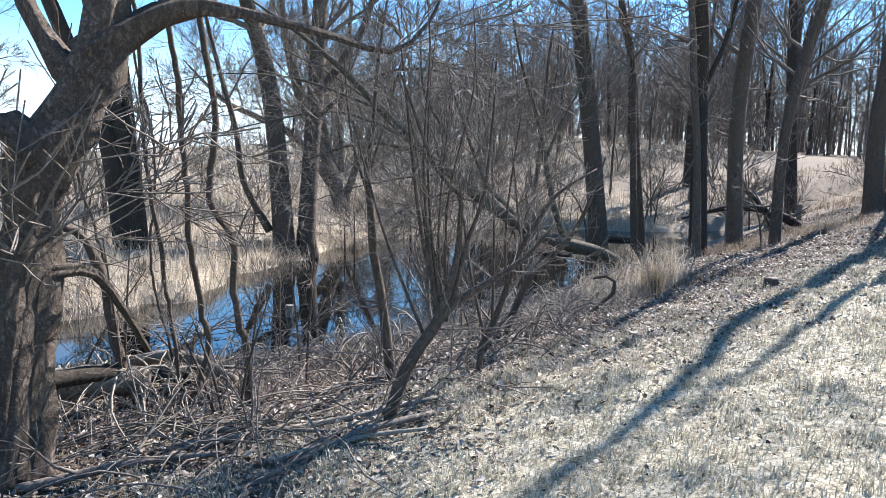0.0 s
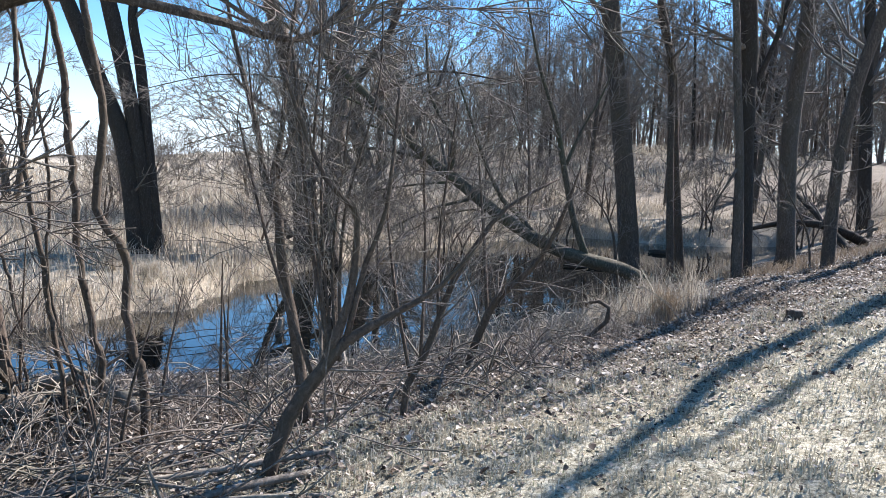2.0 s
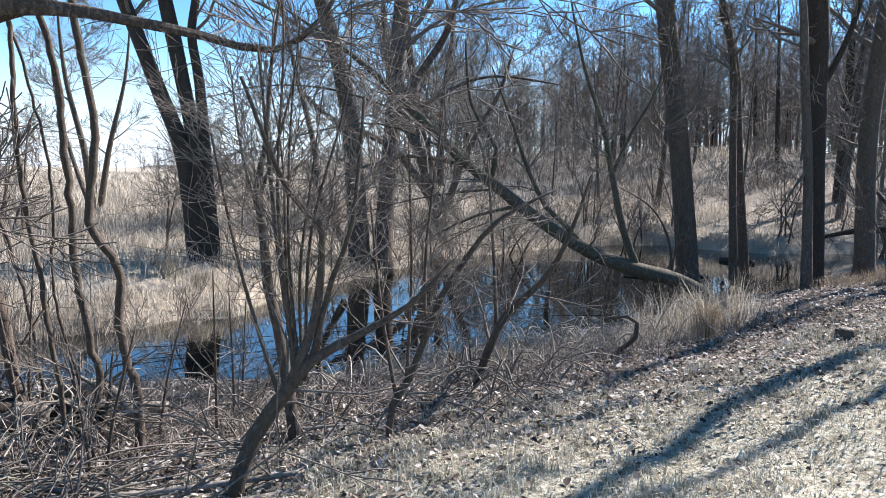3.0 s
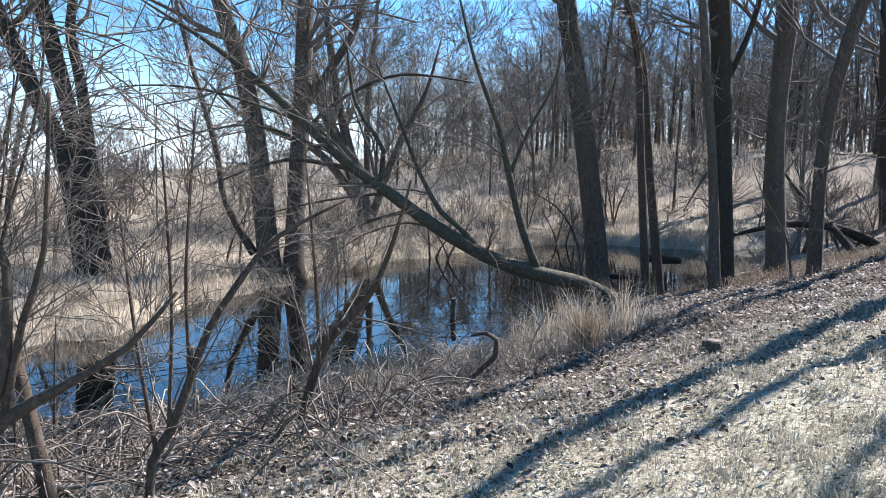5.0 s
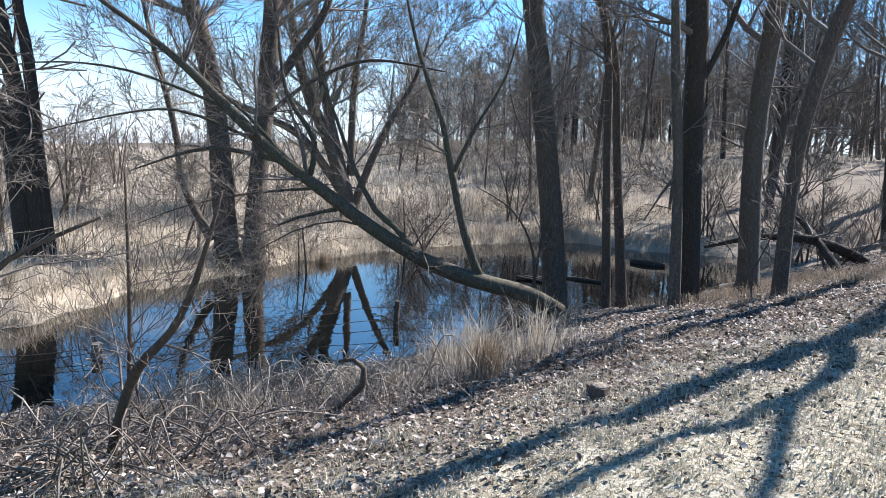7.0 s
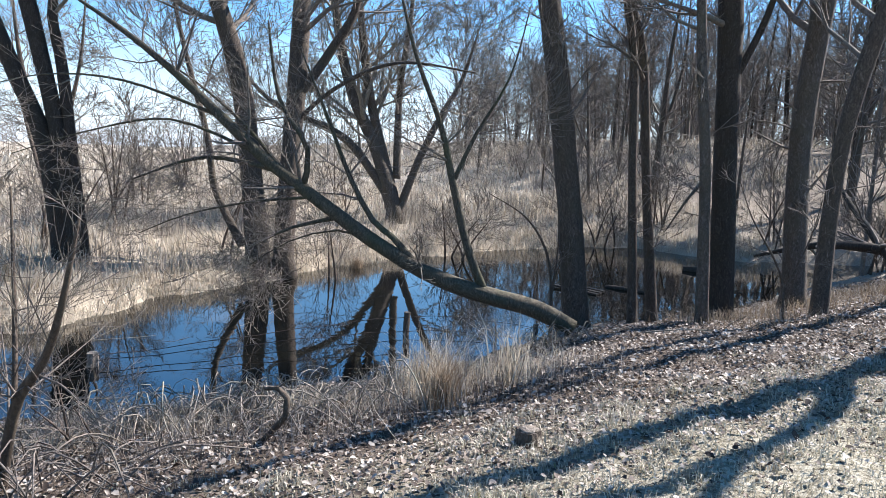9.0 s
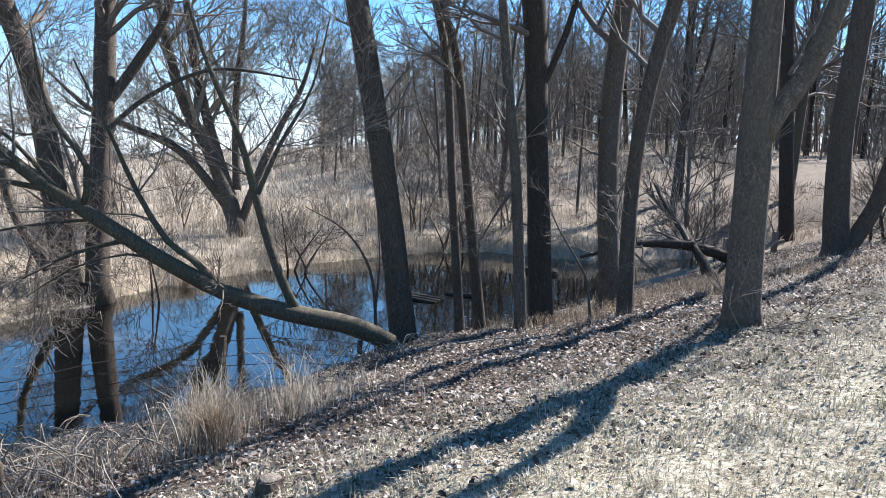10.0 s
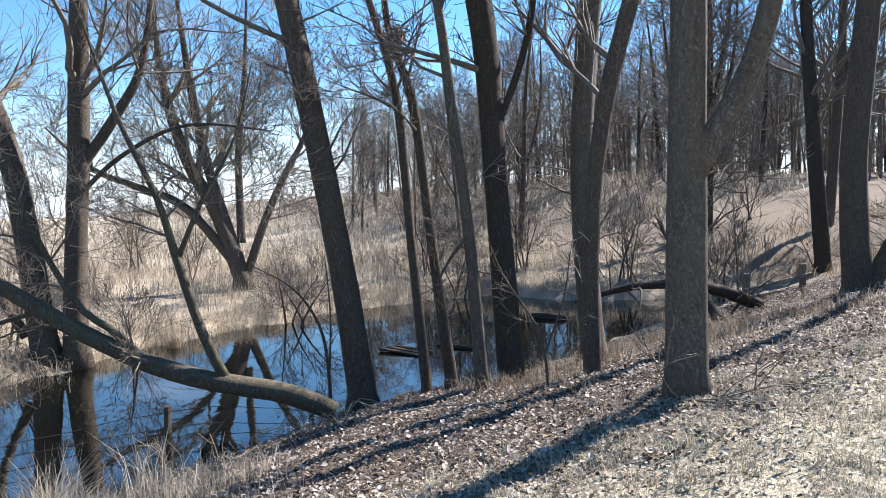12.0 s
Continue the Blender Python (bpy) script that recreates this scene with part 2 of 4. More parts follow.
    l.new(m2.outputs[0], m3.inputs["Color1"])
    l.new(cr.outputs["Color"], m3.inputs["Color2"])
    l.new(m3.outputs[0], b.inputs["Base Color"])
    bp = n.new("ShaderNodeBump")
    bp.inputs["Strength"].default_value, bp.inputs["Distance"].default_value = 0.8, 0.04
    l.new(both.outputs[0], bp.inputs["Height"])
    l.new(bp.outputs[0], b.inputs["Normal"])
    b.inputs["Roughness"].default_value = 0.95
    b.inputs["Specular IOR Level"].default_value = 0.15
    return m


def water_material():
    m, n, l, b = material("creek_water")
    b.inputs["Base Color"].default_value = (0.005, 0.005, 0.004, 1)
    b.inputs["Roughness"].default_value = 0.008
    b.inputs["IOR"].default_value = 1.9
    b.inputs["Specular IOR Level"].default_value = 1.0
    tcn = n.new("ShaderNodeTexCoord")
    mp = n.new("ShaderNodeMapping")
    mp.inputs["Scale"].default_value = (1, 0.45, 1)
    mp.inputs["Rotation"].default_value = (0, 0, radians(40))
    l.new(tcn.outputs["Object"], mp.inputs["Vector"])
    nz = noise_node(n, l, 2.6, 3, mp.outputs[0], 0.5)
    nz2 = noise_node(n, l, 11, 3, mp.outputs[0], 0.5)
    ad = n.new("ShaderNodeMath")
    ad.operation = "MULTIPLY_ADD"
    ad.inputs[1].default_value = 0.2
    l.new(nz2.outputs["Fac"], ad.inputs[0])
    l.new(nz.outputs["Fac"], ad.inputs[2])
    bp = n.new("ShaderNodeBump")
    bp.inputs["Strength"].default_value, bp.inputs["Distance"].default_value = 0.045, 0.05
    l.new(ad.outputs[0], bp.inputs["Height"])
    l.new(bp.outputs[0], b.inputs["Normal"])
    return m


WIRE, _n, _l, _b = material("rusty_wire")
_b.inputs["Base Color"].default_value = (0.05, 0.035, 0.028, 1)
_b.inputs["Roughness"].default_value, _b.inputs["Metallic"].default_value = 0.7, 0.6


# ---- mesh helpers ----
AXES, RINGS = np.eye(3), {}


class Bag:
    """Collects tubes and blades for one mesh."""

    def __init__(self):
        self.v, self.f, self.n, self.caps = [], [], 0, []

    def add(self, verts, faces):
        """Faces of any size, given as rows of indices."""
        self.v.append(np.asarray(verts, float))
        self.f.append(np.asarray(faces, np.int64) + self.n)
        self.n += len(verts)

    def tube(self, pts, rad, sides=6, caps=True, rough=0.0, rng=None):
        pts = np.asarray(pts, float)
        k = len(pts)
        tan = np.empty_like(pts)
        tan[1:-1], tan[0], tan[-1] = pts[2:] - pts[:-2], pts[1] - pts[0], pts[-1] - pts[-2]
        ref = AXES[0] if abs(tan[0, 0]) < 0.8 * abs(tan[0]).sum() else AXES[1]
        a = tan[:, [1, 2, 0]] * ref[[2, 0, 1]] - tan[:, [2, 0, 1]] * ref[[1, 2, 0]]
        a /= np.sqrt((a * a).sum(1))[:, None] + 1e-9
        b = tan[:, [1, 2, 0]] * a[:, [2, 0, 1]] - tan[:, [2, 0, 1]] * a[:, [1, 2, 0]]
        b /= np.sqrt((b * b).sum(1))[:, None] + 1e-9
        if (k, sides) not in RINGS:
            ang = np.arange(sides) * 2 * math.pi / sides
            i, j = np.meshgrid(np.arange(k - 1), np.arange(sides), indexing="ij")
            j2 = (j + 1) % sides
            quads = np.stack([i * sides + j, i * sides + j2, (i + 1) * sides + j2, (i + 1) * sides + j], -1).reshape(-1, 4)
            RINGS[k, sides] = ang, np.cos(ang)[None, :, None], np.sin(ang)[None, :, None], quads
        ang, co, si, quads = RINGS[k, sides]
        r = np.asarray(rad, float)[:, None] * np.ones(sides)
        if rough and rng is not None:
            lobes = 1 + rough * (np.sin(ang * 3 + rng.uniform(0, 6)) * 0.6 + np.sin(ang * 5 + rng.uniform(0, 6)) * 0.4)
            r = r * lobes * (1 + rng.normal(0, rough * 0.35, r.shape))
        ring = pts[:, None] + r[:, :, None] * (co * a[:, None] + si * b[:, None])
        n0 = self.n
        self.add(ring.reshape(-1, 3), quads)
        if caps and sides > 3:
            self.caps += [list(range(n0, n0 + sides))[::-1], list(range(n0 + (k - 1) * sides, n0 + k * sides))]

    def object(self, name, mat, parent=None, label="", smooth=True):
        me = bpy.data.meshes.new(name)
        faces = [row for f in self.f for row in f.tolist()] + self.caps
        me.from_pydata(np.concatenate(self.v), [], faces)
        if smooth:
            me.polygons.foreach_set("use_smooth", [True] * len(me.polygons))
        me.materials.append(mat)
        ob = new(name, me)
        if parent:
            ob.parent = parent
        if label:
            tagged(ob, label)
        return ob


def smooth_path(ctrl, step=0.25):
    """A rounded line with radii through a few places (x, y, z, r)."""
    c = np.asarray(ctrl, float)
    out = []
    for i in range(len(c) - 1):
        p0, p1, p2, p3 = c[max(i - 1, 0)], c[i], c[i + 1], c[min(i + 2, len(c) - 1)]
        n = max(2, int(np.linalg.norm(p2[:3] - p1[:3]) / step))
        for q in range(n):
            t = q / n
            out.append(0.5 * (2 * p1 + (p2 - p0) * t + (2 * p0 - 5 * p1 + 4 * p2 - p3) * t * t + (3 * p1 - p0 - 3 * p2 + p3) * t ** 3))
    out.append(c[-1])
    out = np.array(out)
    out[:, 3] = np.maximum(out[:, 3], 0.002)
    return out


def unit(v):
    return v / (math.sqrt(v[0] * v[0] + v[1] * v[1] + v[2] * v[2]) + 1e-9)


def cross(a, b):
    return np.array((a[1] * b[2] - a[2] * b[1], a[2] * b[0] - a[0] * b[2], a[0] * b[1] - a[1] * b[0]))


def grow(bag, rng, start, way, length, radius, level, rise=0.05, wobble=0.27, kids=(6, 5, 4), tip=0.25, minr=0.0035):
    """A bare branch with its side twigs, down to thin tips."""
    n = 3 if level == 0 else min(max(3, int(length / 0.45)), 9)
    d = unit(np.array(way, float)) + np.cumsum(rng.normal(0, wobble * 0.6, (n, 3)) + np.array([0, 0, rise]), 0)
    d *= (length / n) / (np.sqrt((d * d).sum(1))[:, None] + 1e-9)
    pts = np.concatenate([[start], np.asarray(start) + np.cumsum(d, 0)])
    rad = np.maximum(radius * np.linspace(1, tip, n + 1), minr)
    bag.tube(pts, rad, (3, 3, 4, 6, 8)[min(level, 4)], caps=False)
    if level == 0:
        return
    count = kids[min(level, len(kids)) - 1]
    for c in range(count):
        f = rng.uniform(0.2, 1.0) if c else 0.97
        i = min(int(f * n), n - 1)
        dd = unit(pts[i + 1] - pts[i])
        side = unit(cross(dd, rng.normal(0, 1, 3)))
        w = unit(dd * rng.uniform(0.55, 1.0) + side * rng.uniform(0.4, 0.85))
        grow(bag, rng, pts[i], w, length * rng.uniform(0.5, 0.95) * (1.15 - 0.45 * f), max(rad[i] * 0.62, minr), level - 1,
             rise, wobble, kids, tip, minr)


def branched(path, rng, bag, count, lo, length, level, kids, rise=0.08, spread=0.9, minr=0.004, ratio=0.45, hi=0.99, wobble=0.27):
    """Limbs along the upper part of a stem."""
    n = len(path)
    for _ in range(count):
        i = int(rng.uniform(lo, hi) * (n - 1))
        d = unit(path[i + 1 if i + 1 < n else i][:3] - path[i - 1][:3])
        side = unit(cross(d, rng.normal(0, 1, 3)))
        w = unit(d * rng.uniform(0.3, 0.9) + side * spread)
        f = i / n
        grow(bag, rng, path[i][:3], w, length * rng.uniform(0.6, 1.2) * (1.2 - 0.5 * f), path[i][3] * ratio * rng.uniform(0.6, 1.0), level,
             rise, wobble=wobble, kids=kids, minr=minr)


def root_flare(path, amount=0.5, over=0.5):
    z0 = path[0][2]
    k = np.clip(1 - (path[:, 2] - z0) / over, 0, 1) ** 2
    path[:, 3] *= 1 + amount * k
    return path


def continue_up(ctrl, top, bend=(0, 0)):
    """Carries a stem on above its last place to the height top."""
    a, b = np.array(ctrl[-2]), np.array(ctrl[-1])
    d = (b[:3] - a[:3]) / max(b[2] - a[2], 0.1)
    rise = top - b[2]
    mid = (*(b[:3] + d * rise * 0.5 + np.array([bend[0] * 0.4, bend[1] * 0.4, 0])), b[3] * 0.62)
    end = (*(b[:3] + d * rise + np.array([bend[0], bend[1], 0])), b[3] * 0.16)
    return list(ctrl) + [mid, end]


def tree(name, stems, seed, mat, label, twigs=TWIG, count=16, length=2.2, lo=0.3, level=3, kids=(3, 4, 4), group="", sides=14,
         rough=0.05, flare=0.5, minr=0.005, spread=0.9, low=0, girth=1.0):
    """A bare tree of one or more stems; each stem is a list of places with radii."""
    rng = np.random.default_rng(seed)
    root = new(name)
    base = stems[0][0]
    root.location = base[:3]
    o = np.array(base[:3])
    stems = [[(x, y, z, r * girth) for x, y, z, r in st] for st in stems]
    crown = Bag()
    for k, st in enumerate(stems):
        path = smooth_path([(p[0] - o[0], p[1] - o[1], p[2] - o[2], p[3]) for p in st])
        if k == 0 or flare and st[0][2] - o[2] < 0.3:
            if flare:
                path[0, 2] = min(path[0, 2] - 0.25, height(*st[0][:2]) - 0.2 - o[2])
                path = root_flare(path, flare)
        bag = Bag()
        bag.tube(path[:, :3], path[:, 3], sides, rough=rough, rng=rng)
        bag.object("trunk" if k == 0 else "limb", mat, root)
        if low and k == 0:
            branched(path, rng, crown, low, 0.1, length * 0.5, 2, (3, 3), spread=1.1, minr=minr, ratio=0.16, hi=0.5, rise=0.0)
        if np.linalg.norm(path[-1, :3] - path[0, :3]) < 1.3:
            continue
        branched(path, rng, crown, count if k == 0 else max(3, int(count * 0.6)), lo, length, level, kids, spread=spread, minr=minr)
    crown.object("crown", twigs, root, "bare thin branches and twigs")
    tagged(root, label, "tree", group)
    return root


# ---- ground and water ----
def axis(lo, hi, fine_lo, fine_hi, step, growth=1.13):
    mid = list(np.arange(fine_lo, fine_hi, step))
    a, d = fine_lo, step
    left = []
    while a > lo:
        d *= growth
        a -= d
        left.append(a)
    a, d = mid[-1], step
    right = []
    while a < hi:
        d *= growth
        a += d
        right.append(a)
    return np.array(left[::-1] + mid + right)


def build_ground():
    S, P = axis(-900, 900, -6, 26, 0.2), axis(-900, 900, -3, 22, 0.18)
    s, p = np.meshgrid(S, P, indexing="ij")
    z = height_sp(s, p)
    x, y = to_xy(s, p)
    v = np.stack([x, y, z], -1).reshape(-1, 3)
    i, j = np.meshgrid(np.arange(len(S) - 1), np.arange(len(P) - 1), indexing="ij")
    k = len(P)
    f = np.stack([i * k + j, (i + 1) * k + j, (i + 1) * k + j + 1, i * k + j + 1], -1).reshape(-1, 4)
    me = bpy.data.meshes.new("ground")
    me.from_pydata(v.tolist(), [], f.tolist())
    me.polygons.foreach_set("use_smooth", [True] * len(me.polygons))
    me.materials.append(ground_material())
    tagged(new("ground", me), "sloping bank of leaf litter and dry grass beside a marsh", "ground", kind="structure")


build_ground()
bm = bmesh.new()
ws = [to_xy(s, p) for s, p in ((-60, 6), (27, 6), (27, 22), (-60, 22))]
bm.faces.new([bm.verts.new((x, y, WATER)) for x, y in ws])
me = bpy.data.meshes.new("water")
bm.to_mesh(me)
me.materials.append(water_material())
tagged(new("water", me), "still dark creek water reflecting the blue sky", "water", kind="structure")

# ---- the trees along the creek ----
tree("leaning_tree", [
    [(3.32, 14.5, -0.56, 0.15), (3.0, 14.36, -0.38, 0.17), (2.62, 14.19, -0.22, 0.165), (1.98, 13.91, -0.05, 0.16), (1.27, 13.61, 0.24, 0.14), (0.55, 13.3, 0.7, 0.13),
     (-0.07, 13.02, 1.19, 0.115), (-0.78, 12.72, 1.76, 0.1), (-1.35, 12.47, 2.35, 0.085), (-1.85, 12.26, 2.85, 0.065), (-2.5, 12.0, 3.4, 0.045), (-3.4, 11.7, 4.0, 0.015)],
    [(2.1, 13.96, -0.05, 0.09), (1.85, 13.86, 0.6, 0.075), (1.62, 13.76, 1.55, 0.066), (1.45, 13.68, 2.3, 0.05), (1.1, 13.5, 3.3, 0.035), (0.8, 13.3, 4.6, 0.012)],
    [(1.62, 13.76, 1.5, 0.045), (1.9, 13.9, 2.2, 0.035), (2.3, 14.1, 3.0, 0.02), (2.5, 14.3, 4.0, 0.01)],
    [(1.2, 13.57, 0.3, 0.07), (0.87, 13.43, 0.71, 0.055), (0.6, 13.31, 0.95, 0.05), (0.29, 13.18, 1.57, 0.042), (0.05, 13.08, 2.24, 0.03), (-0.3, 12.9, 3.2, 0.012)],
    [(-0.3, 12.92, 1.36, 0.06), (-0.2, 12.9, 1.9, 0.045), (-0.6, 12.8, 2.6, 0.035), (-0.7, 12.7, 3.6, 0.015)],
    [(0.2, 13.15, 0.98, 0.045), (-0.5, 13.0, 0.8, 0.03), (-1.2, 12.9, 0.45, 0.015)],
    [(-0.6, 12.8, 1.6, 0.05), (-1.6, 12.5, 1.75, 0.035), (-2.7, 12.3, 1.4, 0.012)],
    [(0.75, 13.4, 0.62, 0.028), (0.1, 13.2, 0.78, 0.02), (-0.6, 13.05, 0.58, 0.013), (-1.2, 12.95, 0.2, 0.008)],
    [(-0.1, 13.0, 1.25, 0.03), (-1.0, 12.8, 1.15, 0.022), (-2.0, 12.6, 0.92, 0.014), (-2.8, 12.5, 0.6, 0.008)],
    [(-0.9, 12.65, 1.85, 0.034), (-2.0, 12.3, 2.25, 0.022), (-3.2, 12.0, 2.05, 0.014), (-4.4, 11.8, 1.7, 0.008)],
    [(-1.3, 12.5, 2.3, 0.03), (-2.6, 12.1, 2.75, 0.022), (-3.8, 11.8, 2.8, 0.013), (-5.0, 11.5, 2.5, 0.008)],
    [(-0.5, 12.85, 1.5, 0.04), (-1.2, 12.9, 2.2, 0.03), (-2.2, 12.9, 2.9, 0.02), (-3.2, 12.9, 3.4, 0.008)],
], 3, BARK_MOSS, "leaning tree with mossy bark arching low over the creek", count=12, length=1.3, lo=0.3, kids=(3, 4, 4), flare=0.0, minr=0.0036, sides=12, girth=0.8)

CREEK = "trunks along the creek bank"
tree("creek_tree", [continue_up([(3.16, 16.0, -0.9, 0.23), (2.94, 15.93, 1.12, 0.197), (2.63, 15.82, 3.28, 0.184), (2.29, 15.71, 5.4, 0.17)], 12)],
     5, BARK, "tall bare tree leaning over the water's edge", count=9, lo=0.42, length=2.4, group=CREEK, low=9)
tree("creek_tree", [continue_up([(4.05, 16.5, -0.9, 0.088), (3.88, 16.46, 1.59, 0.072), (3.73, 16.42, 3.81, 0.067), (3.3, 16.32, 5.54, 0.05)], 9.5)],
     6, BARK, "slender dark tree standing in the creek", count=14, lo=0.4, length=1.5, group=CREEK, low=9)
nest_tree = tree("creek_tree", [continue_up([(4.35, 16.98, -0.9, 0.11), (4.08, 16.94, 1.58, 0.079), (3.87, 16.9, 3.7, 0.079), (3.55, 16.84, 4.79, 0.06), (3.45, 16.82, 5.69, 0.05)], 9.5)],
                 7, BARK, "slender dark tree with a leaf nest in its fork", count=14, lo=0.4, length=1.5, group=CREEK, low=9)
tree("creek_tree", [continue_up([(5.12, 15.5, -0.55, 0.1), (4.99, 15.48, 1.69, 0.078), (4.82, 15.46, 3.26, 0.074), (4.67, 15.44, 4.74, 0.062)], 10, (-0.4, 0)),
                    [(4.67, 15.44, 4.7, 0.05), (4.9, 15.45, 5.6, 0.04), (5.2, 15.5, 8.0, 0.012)],
                    [(5.0, 15.5, 1.7, 0.035), (4.75, 15.3, 1.35, 0.02), (4.5, 15.2, 0.9, 0.008)]],
     8, BARK_GREY, "grey slender tree with a broken pale side branch", count=8, lo=0.4, length=1.4, group=CREEK, low=9)
tree("creek_tree", [continue_up([(5.42, 16.28, -0.75, 0.21), (5.27, 16.27, 2.1, 0.172), (5.17, 16.26, 4.2, 0.185), (5.02, 16.25, 5.44, 0.185)], 12.5),
                    [(5.22, 16.27, 3.0, 0.06), (5.7, 16.3, 4.2, 0.05), (6.0, 16.3, 5.6, 0.04), (6.6, 16.4, 8.0, 0.015)]],
     9, BARK_DARK, "thick dark tree at the water's edge", count=9, lo=0.3, length=1.8, kids=(3, 3, 4), group=CREEK, low=9)
tree("creek_tree", [continue_up([(6.6, 17.32, -0.35, 0.2), (6.46, 17.33, 2.15, 0.174), (6.54, 17.32, 4.02, 0.172), (6.72, 17.31, 5.85, 0.17)], 12.5)],
     10, BARK_GREY, "grey straight tree rising from the tall grass", count=9, lo=0.3, length=1.8, kids=(3, 3, 4), group=CREEK, low=9)
tree("creek_tree", [continue_up([(6.62, 15.21, -0.3, 0.125), (6.64, 15.21, 1.78, 0.1), (6.84, 15.19, 3.31, 0.108), (7.27, 15.17, 4.93, 0.1)], 10.5)],
     11, BARK, "dark tree leaning away from the creek", count=8, lo=0.35, length=1.6, kids=(3, 3, 4), group=CREEK, low=9)
tree("forked_tree", [
    continue_up([(7.46, 12.42, 0.3, 0.225), (7.46, 12.42, 1.0, 0.2), (7.47, 12.42, 1.68, 0.193), (7.48, 12.42, 2.57, 0.182), (7.5, 12.41, 3.75, 0.165), (7.49, 12.42, 4.6, 0.15), (7.34, 12.5, 5.8, 0.115), (7.6, 12.35, 7.2, 0.09)], 11.5, (-0.5, 0.3)),
    continue_up([(7.52, 12.41, 2.3, 0.14), (7.66, 12.38, 2.58, 0.125), (7.87, 12.34, 2.91, 0.112), (8.07, 12.3, 3.48, 0.104), (8.2, 12.28, 4.3, 0.09), (8.1, 12.4, 5.4, 0.075)], 10.0, (0.6, -0.3)),
    [(8.17, 12.28, 4.2, 0.07), (8.4, 11.95, 4.9, 0.062), (8.55, 11.75, 5.4, 0.055), (8.5, 11.45, 6.4, 0.04), (9.0, 11.2, 7.6, 0.015)],
    [(7.42, 12.45, 5.2, 0.08), (6.95, 12.8, 6.3, 0.06), (6.9, 13.0, 7.6, 0.045), (6.4, 13.3, 9.4, 0.015)]],
     12, BARK_GREY, "grey furrowed tree with a thick forking limb", count=8, lo=0.55, length=2.2, kids=(3, 3, 3), sides=20, rough=0.03, flare=0.3, girth=0.86)
tree("twin_trunk_tree", [
    continue_up([(11.3, 20.0, 0.2, 0.27), (11.2, 20.0, 2.5, 0.22), (11.4, 20.0, 5.2, 0.2)], 13),
    continue_up([(11.45, 20.0, 0.35, 0.18), (12.0, 19.9, 1.6, 0.15), (12.5, 19.8, 4.5, 0.13)], 11)],
     13, BARK, "dark tree with two trunks on the leafy bank", count=7, lo=0.4, length=2.0, kids=(3, 3, 3))

# ---- the far bank ----
FAR = "trees on the far bank"
tree("triple_trunk_tree", [
    continue_up([(-7.4, 15.2, -0.8, 0.3), (-7.61, 15.07, 1.71, 0.26), (-8.03, 14.79, 3.25, 0.235), (-8.52, 14.46, 4.93, 0.205)], 11.5),
    continue_up([(-7.2, 15.35, -0.75, 0.28), (-7.4, 15.2, 1.96, 0.235), (-7.7, 15.0, 4.1, 0.235), (-7.85, 14.91, 5.02, 0.225)], 12.5),
    continue_up([(-7.05, 15.42, -0.7, 0.19), (-7.18, 15.35, 1.22, 0.172), (-7.3, 15.27, 3.3, 0.165), (-7.42, 15.19, 4.36, 0.14), (-7.34, 15.24, 5.08, 0.13)], 11)],
     14, BARK_DARK, "dark tree of three trunks on the marsh edge", count=14, lo=0.45, length=2.6, group=FAR, flare=0.3, low=2, girth=0.68)
tree("triple_trunk_tree", [
    continue_up([(-4.65, 18.1, -0.8, 0.36), (-4.72, 18.0, 0.85, 0.31), (-4.85, 17.9, 2.7, 0.285), (-5.05, 17.76, 4.0, 0.265), (-5.3, 17.58, 5.02, 0.235)], 12),
    continue_up([(-4.15, 18.38, -0.8, 0.32), (-4.03, 18.46, 1.46, 0.27), (-3.9, 18.56, 3.33, 0.27), (-3.81, 18.62, 5.14, 0.25)], 12.5),
    [(-3.93, 18.5, 3.0, 0.14), (-3.2, 18.9, 4.2, 0.13), (-2.6, 19.1, 5.4, 0.1), (-2.2, 19.2, 8.0, 0.03)],
    [(-4.0, 18.45, 2.4, 0.07), (-3.0, 18.7, 3.3, 0.06), (-1.6, 19.0, 3.9, 0.045), (0.2, 19.2, 3.7, 0.02)],
    [(-5.0, 18.0, -0.4, 0.14), (-5.6, 17.8, 0.9, 0.1), (-5.75, 17.7, 2.2, 0.09), (-6.3, 17.5, 4.6, 0.06), (-6.8, 17.4, 7.5, 0.02)]],
     15, BARK, "big multi-trunked tree with pale frayed roots at the water", girth=0.8, count=16, lo=0.4, length=2.6, group=FAR, flare=0.5, low=4)
